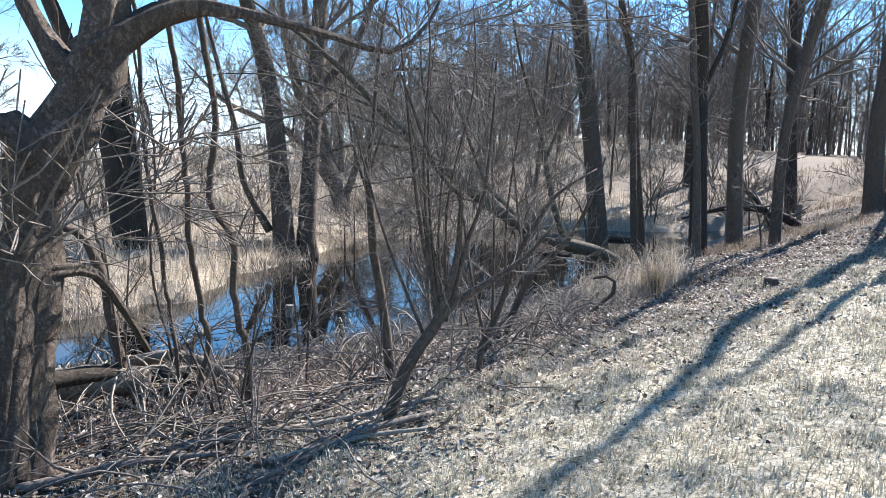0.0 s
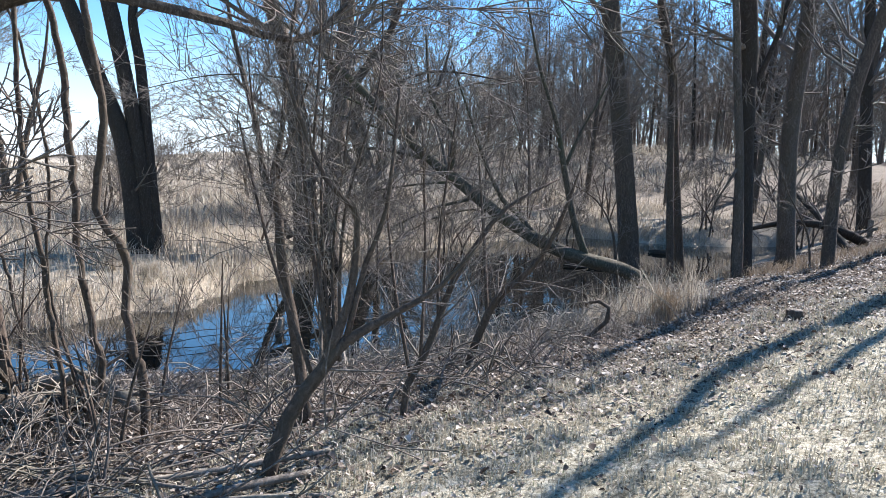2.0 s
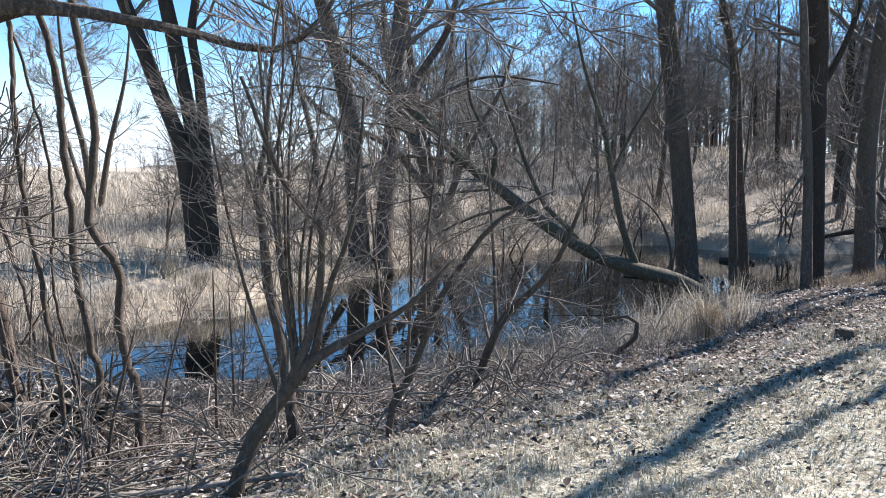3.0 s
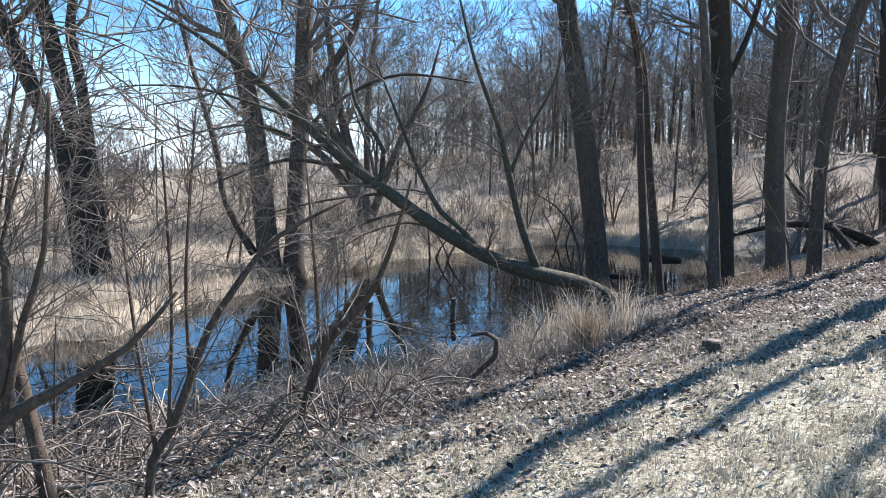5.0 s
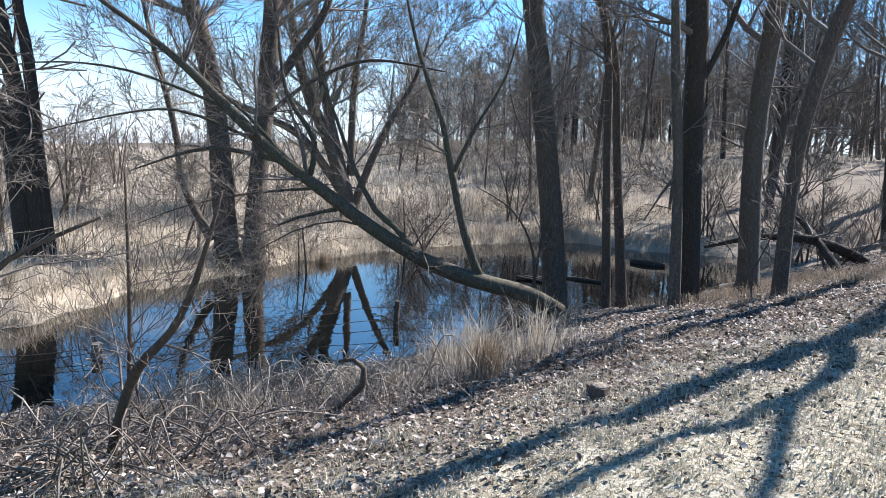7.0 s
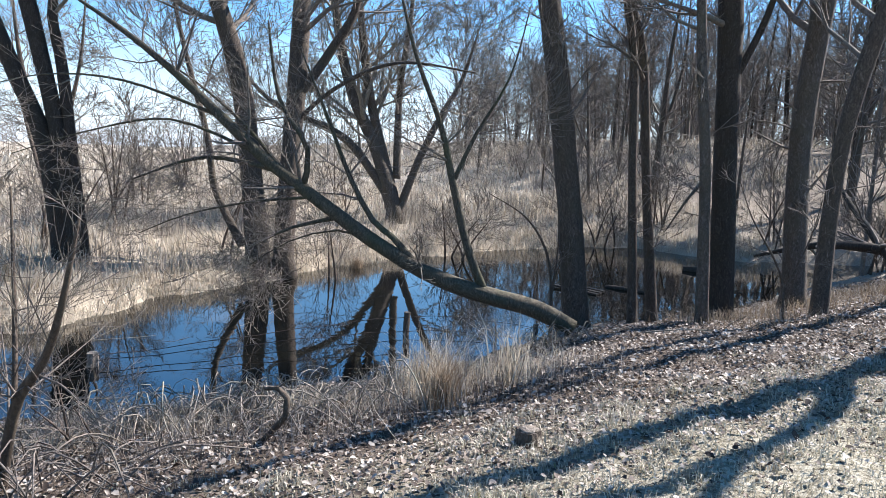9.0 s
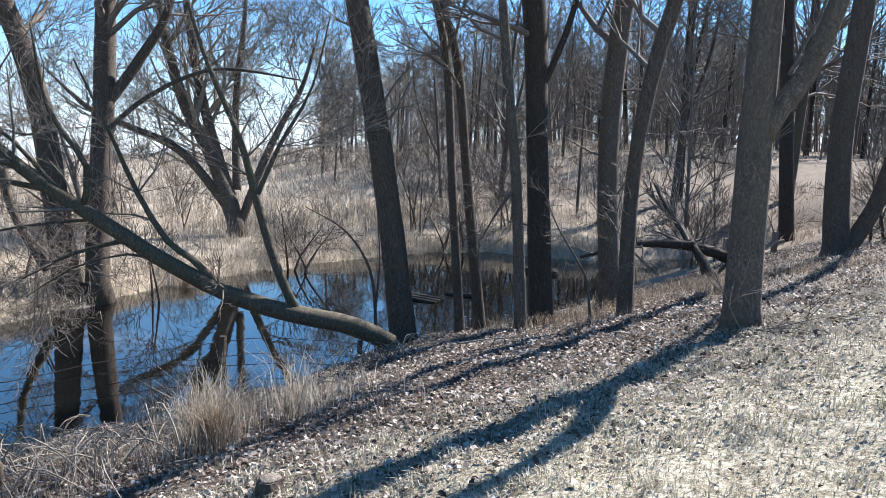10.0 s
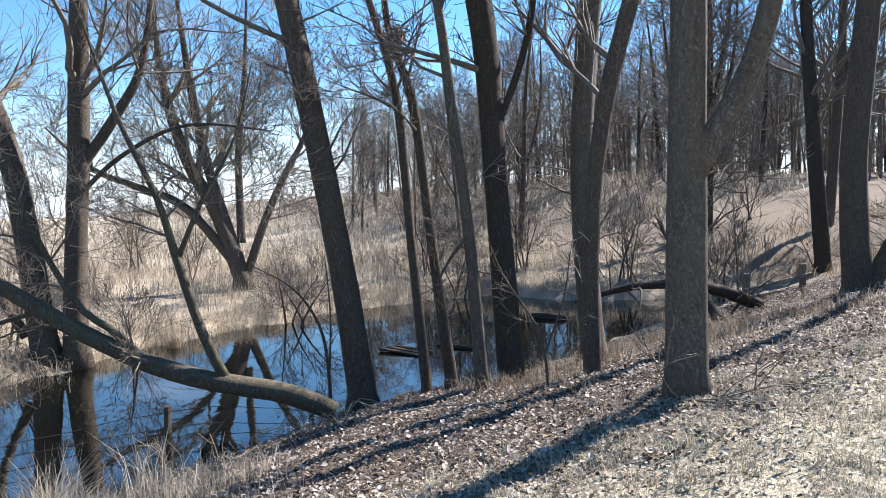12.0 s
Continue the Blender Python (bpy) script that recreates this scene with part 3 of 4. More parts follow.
tree("spreading_tree", [
    [(-4.87, 26.64, -0.3, 0.3), (-5.49, 26.29, 1.97, 0.23), (-6.23, 25.86, 3.82, 0.19), (-6.71, 25.59, 6.14, 0.14), (-6.9, 25.5, 9.0, 0.03)],
    [(-4.8, 26.7, -0.2, 0.16), (-4.18, 27.04, 1.73, 0.13), (-3.56, 27.39, 3.22, 0.11), (-2.94, 27.75, 4.53, 0.08), (-2.4, 28, 6.5, 0.02)],
    [(-5.02, 26.56, 0.2, 0.16), (-6.31, 25.82, 2.19, 0.136), (-7.58, 25.09, 2.95, 0.11), (-8.61, 24.5, 3.5, 0.08), (-9.8, 24, 4.8, 0.02)],
    [(-4.95, 26.6, 0.4, 0.18), (-5.7, 26.2, 3.63, 0.156), (-6.0, 25.9, 6.5, 0.12), (-6.2, 25.7, 9.6, 0.03)],
    [(-4.9, 26.7, 1.0, 0.14), (-4.9, 26.8, 4.0, 0.11), (-4.6, 26.9, 6.5, 0.08), (-4.4, 27, 9.5, 0.02)]],
     16, BARK_GREY, "spreading bare tree of many stems in the marsh", twigs=TWIG_PALE, count=22, lo=0.25, length=2.6, kids=(5, 4, 4), group=FAR, minr=0.008)

tree("marsh_tree", [
    [(-18.4, 24.2, -0.5, 0.16), (-18.6, 24.1, 2.0, 0.12), (-19.2, 23.9, 5.0, 0.08), (-19.4, 23.8, 8.5, 0.02)],
    [(-18.2, 24.3, -0.4, 0.13), (-17.8, 24.5, 2.2, 0.1), (-17.2, 24.8, 5.0, 0.06), (-17.0, 25, 7.8, 0.02)],
    [(-18.5, 24.3, -0.4, 0.11), (-19.6, 24.6, 1.6, 0.08), (-20.6, 24.9, 4.0, 0.05), (-21, 25, 6.4, 0.015)]],
     18, BARK, "dark scrubby tree of several stems in the marsh", count=14, lo=0.25, length=1.9, kids=(4, 4, 4), group=FAR, minr=0.008)

# ---- the near tree at the creek ----
near_tree = tree("gnarled_tree", [
    [(-2.44, 4.5, -0.66, 0.245), (-2.39, 4.53, 0.1, 0.2), (-2.34, 4.56, 0.5, 0.165), (-2.32, 4.58, 0.78, 0.185), (-2.29, 4.61, 1.02, 0.155), (-2.27, 4.62, 1.28, 0.178), (-2.13, 4.73, 1.6, 0.172), (-2.06, 4.78, 1.78, 0.145), (-2.0, 4.82, 1.95, 0.165), (-1.93, 4.87, 2.28, 0.14),
     (-1.95, 4.9, 3.4, 0.12), (-2.2, 4.8, 5.5, 0.08), (-2.4, 4.7, 8.0, 0.03)],
    [(-2.02, 4.8, 1.98, 0.15), (-1.87, 4.89, 2.14, 0.12), (-1.76, 4.97, 2.23, 0.1), (-1.56, 5.1, 2.36, 0.072), (-1.33, 5.26, 2.38, 0.042), (-1.02, 5.48, 2.35, 0.033),
     (-0.67, 5.71, 2.29, 0.027), (-0.33, 5.95, 2.24, 0.02), (-0.05, 6.14, 2.5, 0.016), (0.2, 6.3, 3.1, 0.01)],
    [(-2.05, 4.78, 1.85, 0.11), (-2.32, 4.85, 2.15, 0.072), (-2.5, 4.85, 2.7, 0.06), (-2.8, 4.9, 4.6, 0.02)],
    [(-1.56, 5.1, 2.34, 0.06), (-1.5, 5.3, 2.8, 0.045), (-1.2, 5.7, 3.8, 0.02)],
    [(-2.2, 4.6, 1.38, 0.13), (-2.32, 4.55, 1.56, 0.11), (-2.36, 4.54, 1.64, 0.07)],
    [(-2.35, 4.55, 0.82, 0.07), (-2.62, 4.42, 0.8, 0.06), (-2.74, 4.36, 0.9, 0.055), (-2.72, 4.36, 1.06, 0.05), (-2.62, 4.4, 1.1, 0.04)],
    [(-2.45, 4.42, -0.5, 0.09), (-2.35, 4.36, 0.1, 0.07), (-2.3, 4.42, 0.6, 0.06), (-2.28, 4.5, 1.0, 0.03)],
    [(-2.3, 4.5, 0.7, 0.06), (-2.1, 4.75, 0.72, 0.04), (-2.05, 5.0, 0.55, 0.03), (-1.95, 5.3, 0.05, 0.02)]],
     17, BARK_PEELING, "gnarled crooked tree with peeling bark and a hooked stub", count=9, lo=0.62, length=1.5, sides=24, rough=0.28, flare=0.35, girth=0.86)

VINES = "hanging vines"


def vine(ctrl, seed, label, category="vine"):
    rng = np.random.default_rng(seed)
    path = smooth_path(ctrl, 0.08)
    path[:, :3] += rng.normal(0, 0.006, (len(path), 3))
    o = path[0, :3].copy()
    bag = Bag()
    bag.tube(path[:, :3] - o, path[:, 3], 8, rough=0.08, rng=rng)
    stem = bag.object("vine", VINE)
    stem.location = o
    for _ in range(4):
        side = Bag()
        i = int(rng.integers(2, len(path) - 1))
        grow(side, rng, path[i, :3] - o, rng.normal(0, 1, 3), rng.uniform(0.2, 0.6), 0.006, 1, kids=(2,), minr=0.002)
        side.object("tendril", TWIG, stem)
    tagged(stem, label, category, VINES)


vine([(-1.49, 6.05, -0.6, 0.036), (-1.5, 6.04, -0.11, 0.034), (-1.58, 5.99, 0.28, 0.03), (-1.58, 5.99, 0.77, 0.03), (-1.72, 5.89, 1.11, 0.028),
      (-1.68, 5.92, 1.6, 0.027), (-1.69, 5.91, 1.94, 0.025), (-1.76, 5.86, 2.53, 0.024), (-1.7, 5.7, 3.6, 0.02)], 1, "thick brown vine with a hooked bend rising from leaf litter")
vine([(-1.95, 5.92, -0.62, 0.022), (-1.82, 6.04, -0.13, 0.026), (-1.86, 6.0, 0.25, 0.025), (-1.92, 5.95, 0.84, 0.025), (-1.92, 5.95, 1.2, 0.025),
      (-1.95, 5.93, 1.67, 0.025), (-1.97, 5.91, 2.17, 0.023), (-2.02, 5.8, 2.61, 0.022), (-1.9, 5.5, 3.5, 0.018)], 2, "dark twisting vine hanging beside the gnarled tree")
vine([(-1.99, 5.92, -0.67, 0.016), (-2.04, 5.86, 0.11, 0.018), (-2.1, 5.8, 0.89, 0.018), (-2.15, 5.76, 1.36, 0.017), (-2.16, 5.74, 1.85, 0.016),
      (-2.19, 5.71, 2.58, 0.016), (-2.3, 5.3, 3.4, 0.014)], 3, "thin grey vine hanging straight down")
vine([(-2.46, 6.07, -0.62, 0.05), (-2.57, 6.01, -0.17, 0.046), (-2.64, 5.98, 0.4, 0.044), (-2.74, 5.93, 0.72, 0.036), (-2.89, 5.85, 0.87, 0.03), (-3.0, 5.3, 0.8, 0.03),
      (-2.9, 4.6, 0.7, 0.03)], 4, "curved dark vine stem arching to the gnarled trunk")
vine([(-2.2, 6.4, -0.65, 0.012), (-2.35, 6.2, 0.5, 0.011), (-2.25, 6.1, 1.5, 0.011), (-2.4, 5.9, 2.6, 0.01), (-2.4, 5.4, 3.4, 0.01)], 5, "thin loose vine beside the thick ones")
vine([(-2.9, 6.6, -0.72, 0.014), (-2.85, 6.4, 0.4, 0.013), (-3.0, 6.2, 1.5, 0.012), (-2.9, 5.9, 2.6, 0.012), (-2.8, 5.2, 3.6, 0.01)], 6, "thin loose vine beside the thick ones")


vine([(1.72, 8.95, -0.4, 0.02), (1.86, 8.92, -0.28, 0.024), (2.02, 8.9, -0.1, 0.026), (2.04, 8.9, 0.04, 0.024), (1.94, 8.92, 0.1, 0.02), (1.8, 8.96, 0.06, 0.014)], 7,
     "dark hooked dead stem arching out of the canes", "dead stem")


# ---- shrubs and saplings ----
def shrub(stems, seed, label, name="shrub", count=10, length=0.7, level=2, kids=(2, 4), mat=VINE, lo=0.25, minr=0.0026, rise=0.05, group="bare shrubs on the bank", twigs=TWIG):
    rng = np.random.default_rng(seed)
    root = new(name)
    root.location = stems[0][0][:3]
    o = np.array(stems[0][0][:3])
    tw = Bag()
    for k, st in enumerate(stems):
        path = smooth_path([(p[0] - o[0], p[1] - o[1], p[2] - o[2], p[3]) for p in st], 0.12)
        if k == 0:
            path[0, 2] -= 0.12
        bag = Bag()
        bag.tube(path[:, :3], path[:, 3], 9, rough=0.06, rng=rng)
        bag.object("stem", mat, root)
        branched(path, rng, tw, count, lo, length, level, kids, rise=rise, spread=0.7, minr=minr, ratio=0.36, wobble=0.24)
    tagged(tw.object("crown", twigs, root), kind="stuff")
    tagged(root, label, "shrub", group)
    return root


fan = []
frng = np.random.default_rng(20)
for q in range(5):
    lean = (-0.34 + 0.15 * q + frng.normal(0, 0.04), frng.normal(0.15, 0.12))
    top = frng.uniform(1.7, 2.9)
    fan.append([(0.08 + 0.02 * q, 5.42, 0.3, 0.011), (0.08 + lean[0] * 0.3 + frng.normal(0, 0.04), 5.43 + lean[1] * 0.3, 0.3 + top * 0.35, 0.009),
                (0.08 + lean[0] * 0.6 + frng.normal(0, 0.05), 5.45 + lean[1] * 0.7, 0.3 + top * 0.7, 0.006), (0.08 + lean[0], 5.45 + lean[1], 0.3 + top, 0.003)])
shrub([[(-0.24, 5.28, -0.4, 0.048), (-0.12, 5.33, -0.03, 0.046), (0.06, 5.39, 0.25, 0.04), (0.19, 5.44, 0.42, 0.034), (0.44, 5.53, 0.57, 0.023), (0.72, 5.62, 0.75, 0.016), (0.93, 5.7, 1.0, 0.009)],
       [(0.06, 5.39, 0.25, 0.03), (0.2, 5.44, 0.64, 0.026), (0.24, 5.46, 1.03, 0.02), (0.22, 5.45, 1.21, 0.017), (0.06, 5.4, 1.38, 0.014), (-0.17, 5.32, 1.99, 0.009)],
       [(0.19, 5.44, 0.42, 0.02), (0.29, 5.48, 0.88, 0.016), (0.4, 5.51, 1.2, 0.013), (0.46, 5.53, 1.9, 0.008)],
       [(0.1, 5.42, 0.4, 0.018), (-0.05, 5.5, 1.0, 0.014), (-0.2, 5.55, 2.2, 0.007)],
       [(0.0, 5.4, 0.2, 0.014), (-0.3, 5.5, 0.9, 0.01), (-0.55, 5.6, 1.7, 0.006)]] + fan,
      21, "many-stemmed bare shrub leaning out of the leaf litter", count=9, length=0.6)
shrub([[(0.4, 6.16, -0.36, 0.026), (0.42, 6.17, -0.07, 0.026), (0.51, 6.23, 0.1, 0.027), (0.61, 6.28, 0.38, 0.025), (0.7, 6.34, 0.66, 0.023), (0.86, 6.43, 0.94, 0.02), (1.04, 6.54, 1.18, 0.015), (1.39, 6.74, 1.39, 0.008)],
       [(0.44, 6.18, 0.0, 0.014), (0.3, 6.25, 0.6, 0.011), (0.2, 6.3, 1.3, 0.006)],
       [(0.5, 6.22, 0.1, 0.013), (0.5, 6.3, 0.8, 0.01), (0.45, 6.35, 1.7, 0.006)],
       [(0.61, 6.28, 0.4, 0.012), (0.6, 6.3, 1.0, 0.01), (0.7, 6.3, 1.9, 0.005)]],
      22, "bare shrub with one arching stem near the creek", count=7, length=0.7)
shrub([[(-0.33, 6.24, -0.46, 0.048), (-0.38, 6.2, 0.03, 0.042), (-0.43, 6.17, 0.41, 0.038), (-0.48, 6.13, 0.71, 0.036), (-0.5, 6.11, 1.07, 0.03), (-0.53, 6.09, 1.38, 0.026), (-0.49, 6.12, 1.62, 0.019), (-0.44, 6.16, 2.3, 0.012), (-0.3, 6.2, 3.2, 0.005)],
       [(-0.52, 6.1, 1.3, 0.013), (-0.4, 6.15, 1.7, 0.01), (-0.25, 6.2, 2.3, 0.005)],
       [(-0.5, 6.1, 1.1, 0.012), (-0.65, 6.1, 1.6, 0.009), (-0.7, 6.05, 2.2, 0.005)]],
      23, "young bare tree with a kinked trunk", "sapling", count=5, length=0.8, lo=0.4)
shrub([[(0.65, 7.65, -0.5, 0.034), (0.75, 7.63, -0.12, 0.036), (0.93, 7.6, 0.3, 0.034), (1.22, 7.55, 0.6, 0.026), (1.42, 7.51, 0.95, 0.02), (1.6, 7.5, 1.5, 0.008)],
       [(0.85, 7.62, 0.1, 0.02), (0.8, 7.7, 0.7, 0.015), (0.7, 7.8, 1.6, 0.007)]],
      24, "dark bent shrub by the brush", count=9, length=0.7)
shrub([[(2.8, 15.6, -0.9, 0.028), (2.72, 15.6, 0.2, 0.024), (2.35, 15.5, 0.9, 0.015), (1.7, 15.4, 1.3, 0.007)],
       [(2.78, 15.62, -0.4, 0.018), (2.85, 15.6, 0.5, 0.013), (2.8, 15.6, 1.4, 0.006)]],
      25, "thin bent sapling at the foot of a creek tree", "sapling", count=5, length=0.5)
shrub([[(6.1, 14.6, -0.15, 0.02), (6.0, 14.6, 0.5, 0.016), (5.6, 14.5, 1.2, 0.01), (5.4, 14.5, 1.7, 0.005)],
       [(6.05, 14.62, 0.2, 0.013), (6.3, 14.6, 0.9, 0.01), (6.4, 14.5, 1.5, 0.005)]],
      26, "thin bare sapling in the rusty grass", "sapling", count=5, length=0.5)
# thickets: (s, p, stems, height, seed)
for s, p, k, hgt, seed in ((2.6, 5.6, 3, 1.4, 31), (1.0, 5.9, 3, 1.4, 34), (3.3, 6.6, 3, 1.1, 35), (5.2, 5.9, 3, 0.7, 36),
                           (1.6, 4.9, 3, 1.1, 37), (-1.0, 6.3, 4, 1.5, 39), (-2.2, 7.6, 4, 1.6, 41)):
    rng = np.random.default_rng(seed)
    sts = []
    x0, y0 = to_xy(s, p)
    for q in range(k):
        ax, ay = x0 + rng.uniform(-0.3, 0.3), y0 + rng.uniform(-0.3, 0.3)
        z0 = height(ax, ay)
        lean = rng.normal(0, 0.25, 2)
        h2 = hgt * rng.uniform(0.6, 1.1)
        sts.append([(ax, ay, z0 - 0.05, 0.014), (ax + lean[0] * 0.3, ay + lean[1] * 0.3, z0 + h2 * 0.4, 0.011), (ax + lean[0], ay + lean[1], z0 + h2, 0.004)])
    shrub(sts, seed, "thicket of thin bare stems on the creek bank", "thicket", count=4, length=0.6, lo=0.15, minr=0.0025, group="thickets on the bank")

# bare bushes on the far bank and round the big trunks
for x, y, k, hgt, seed in ((-5.9, 18.4, 2, 1.9, 51), (-3.3, 18.9, 2, 1.6, 52), (-8.4, 15.8, 3, 2.0, 53), (-10.0, 19.0, 5, 3.0, 54), (-14.0, 24.0, 5, 3.5, 55), (-1.5, 23.5, 4, 1.8, 56),
                           (0.5, 31.0, 5, 2.8, 57), (4.0, 31.0, 5, 2.8, 58), (9.2, 21.0, 2, 1.3, 59), (13.2, 22.5, 5, 2.2, 61), (7.5, 29.0, 5, 2.4, 62),
                           (-11.5, 30.0, 5, 3.2, 63), (-18.0, 31.0, 5, 3.6, 64), (10.0, 26.0, 5, 2.6, 65), (2.2, 28.8, 4, 1.8, 66), (-16.5, 18.5, 5, 3.2, 67), (-12.6, 15.2, 4, 2.6, 68)):
    rng = np.random.default_rng(seed)
    sts = []
    for q in range(k):
        ax, ay = x + rng.uniform(-0.4, 0.4), y + rng.uniform(-0.4, 0.4)
        z0 = height(ax, ay)
        lean = rng.normal(0, 0.5, 2)
        h2 = hgt * rng.uniform(0.6, 1.1)
        sts.append([(ax, ay, z0 - 0.05, 0.035), (ax + lean[0] * 0.3, ay + lean[1] * 0.3, z0 + h2 * 0.4, 0.026), (ax + lean[0], ay + lean[1], z0 + h2, 0.008)])
    shrub(sts, seed, "bare grey bush standing in the dry marsh grass", "bush", count=10, length=1.1, lo=0.15, minr=0.006, group="bushes in the marsh")

# ---- the woods ----
def forest_prototype(seed, high, r, mat, count, lo):
    rng = np.random.default_rng(seed)
    lean = rng.normal(0, 0.35, 2)
    st = [(0, 0, 0, r), (lean[0] * 0.4, lean[1] * 0.4, high * 0.33, r * 0.82), (lean[0], lean[1] * 0.7, high * 0.66, r * 0.55), (lean[0] * 1.4, lean[1] * 1.5, high, r * 0.1)]
    stems = [st]
    if seed % 2:
        stems.append([(lean[0] * 0.4, lean[1] * 0.4, high * 0.3, r * 0.55), (lean[0] + 0.9, lean[1] - 0.5, high * 0.6, r * 0.4), (lean[0] + 1.4, lean[1] - 0.6, high * 0.95, r * 0.08)])
    return tree("woodland_tree", stems, seed, mat, "bare woodland tree among dry leaves and grass", count=count, lo=lo, length=high * 0.25,
                level=2, kids=(5, 5), group="trees of the woods", sides=8, rough=0.0, flare=0.25, minr=0.013, spread=0.95)


PROTOS = [forest_prototype(101, 13, 0.17, BARK, 18, 0.22), forest_prototype(102, 15, 0.21, BARK_DARK, 19, 0.28), forest_prototype(103, 11, 0.12, BARK_GREY, 18, 0.15),
          forest_prototype(104, 9, 0.085, BARK, 16, 0.12), forest_prototype(105, 14, 0.19, BARK_DARK, 19, 0.2), forest_prototype(106, 7, 0.06, TWIG, 15, 0.1)]
wr = np.random.default_rng(7)
spots = []
# single trunks whose places the walk shows, then the crowd behind them
for x, y, k in ((13.6, 30.0, 1), (10.2, 32.5, 0), (6.6, 33.0, 3), (3.3, 35.5, 0), (0.6, 36.0, 2), (-1.8, 37.0, 3), (11.0, 36.0, 4), (9.4, 25.6, 5), (15.5, 36.0, 0)):
    spots.append((x, y, k))
tries = 0
while len(spots) < 155 and tries < 6000:
    tries += 1
    d, a = 28 + 74 * wr.random() ** 0.8, radians(wr.uniform(-19, 58))
    x, y = 5 + d * math.sin(a), 4 + d * math.cos(a)
    s, p = to_sp(x, y)
    if p < 1.5 or (p < float(along(FAR_SHORE, s)) + 7 and s < 25):
        continue
    across = 0.83 * x - 0.56 * y
    if (-7 < across < 6 and y < 50) or (across <= -7 and y < 46):
        continue
    if all((x - q[0]) ** 2 + (y - q[1]) ** 2 > 3.2 for q in spots):
        spots.append((x, y, int(wr.integers(0, 6))))
used = set()
for x, y, k in spots:
    m = pose(x, y, height(x, y) - 0.05, 0, 0, wr.uniform(0, 360))
    if k in used:
        ob = copy_thing(PROTOS[k], m)
    else:
        ob = PROTOS[k]
        ob.matrix_basis = m
        used.add(k)
    w = wr.uniform(0.8, 1.25) if 0.83 * x - 0.56 * y > -12 else wr.uniform(0.6, 0.9)
    ob.scale = (w, w, w * wr.uniform(0.92, 1.12))

# low bare brush under the trees
brush = shrub([[(0, 0, 0, 0.03), (0.3, 0.1, 1.0, 0.02), (0.7, 0.2, 2.2, 0.006)], [(0.1, 0, 0, 0.025), (-0.2, 0.2, 1.1, 0.016), (-0.6, 0.3, 2.0, 0.006)],
               [(0, 0.1, 0, 0.022), (0.1, -0.3, 1.0, 0.015), (0.2, -0.8, 1.8, 0.006)]], 131, "low bare underbrush at the edge of the woods", "underbrush",
              count=9, length=1.1, lo=0.1, minr=0.006, group="underbrush of the woods")
first = True
for _ in range(60):
    d, a = wr.uniform(22, 62), radians(wr.uniform(-40, 50))
    x, y = 5 + d * math.sin(a), 4 + d * math.cos(a)
    s, p = to_sp(x, y)
    if p < 3 or (p < float(along(FAR_SHORE, s)) + 4 and s < 25) or (a < radians(-15) and wr.random() < 0.6):
        continue
    m = pose(x, y, height(x, y) - 0.03, 0, 0, wr.uniform(0, 360))
    if first:
        brush.matrix_basis, first = m, False
        ob = brush
    else:
        ob = copy_thing(brush, m)
    w = wr.uniform(0.6, 1.3)
    ob.scale = (w, w, w)

# the distant tree line round the marsh
far_line = Bag()
for q in range(1150):
    a, d = (radians(wr.uniform(-100, 75)), wr.uniform(130, 230)) if q < 520 else (radians(wr.uniform(-16, 62)), wr.uniform(84, 135)) if q < 900 else (radians(wr.uniform(2, 60)), wr.uniform(60, 92))
    x, y = d * math.sin(a), d * math.cos(a)
    z, hh = height(x, y), wr.uniform(4, 8.5)
    if a > radians(-12):
        hh *= 1.75
    thick = hh * 0.011 * wr.uniform(0.7, 1.3)
    lean = wr.normal(0, 0.5, 2)
    far_line.tube([(x, y, z - 0.3), (x + lean[0], y, z + hh * 0.5), (x + lean[0] + lean[1], y, z + hh)], (thick, thick * 0.7, 0.02), 4, caps=False)
    for _ in range(20):
        f = wr.uniform(0.12, 0.97)
        e = wr.normal(0, 1, 3)
        e[2] = abs(e[2]) * 1.3 + 0.4
        e = unit(e) * hh * wr.uniform(0.15, 0.4) * (1.15 - 0.5 * f)
        b0 = np.array((x + lean[0] * min(2 * f, 1), y, z + hh * f))
        mid = b0 + e * 0.5 + wr.normal(0, 0.25, 3)
        far_line.tube([b0, mid, b0 + e], (0.045, 0.034, 0.02), 3, caps=False)
        far_line.tube([mid, mid + wr.normal(0, 0.3, 3) * hh * 0.12 + e * 0.3], (0.026, 0.018), 3, caps=False)
tagged(far_line.object("far_woods", TWIG), "grey line of bare trees beyond the marsh", "woods", kind="stuff")


# ---- loose cover: leaves, grass, reeds ----
def triangles(name, verts, tris, mat, label, category):
    me = bpy.data.meshes.new(name)
    n, k = len(verts), len(tris)
    me.vertices.add(n)
    me.vertices.foreach_set("co", np.ascontiguousarray(verts, np.float32).ravel())
    me.loops.add(k * 3)
    me.loops.foreach_set("vertex_index", np.ascontiguousarray(tris, np.int32).ravel())
    me.polygons.add(k)
    me.polygons.foreach_set("loop_start", np.arange(0, k * 3, 3, dtype=np.int32))
    me.update()
    me.validate()
    me.materials.append(mat)
    return tagged(new(name, me), label, category, kind="stuff")


def on_ground(s, p, lift=0.0):
    x, y = to_xy(s, p)
    return np.stack([x, y, height_sp(s, p) + lift], -1)


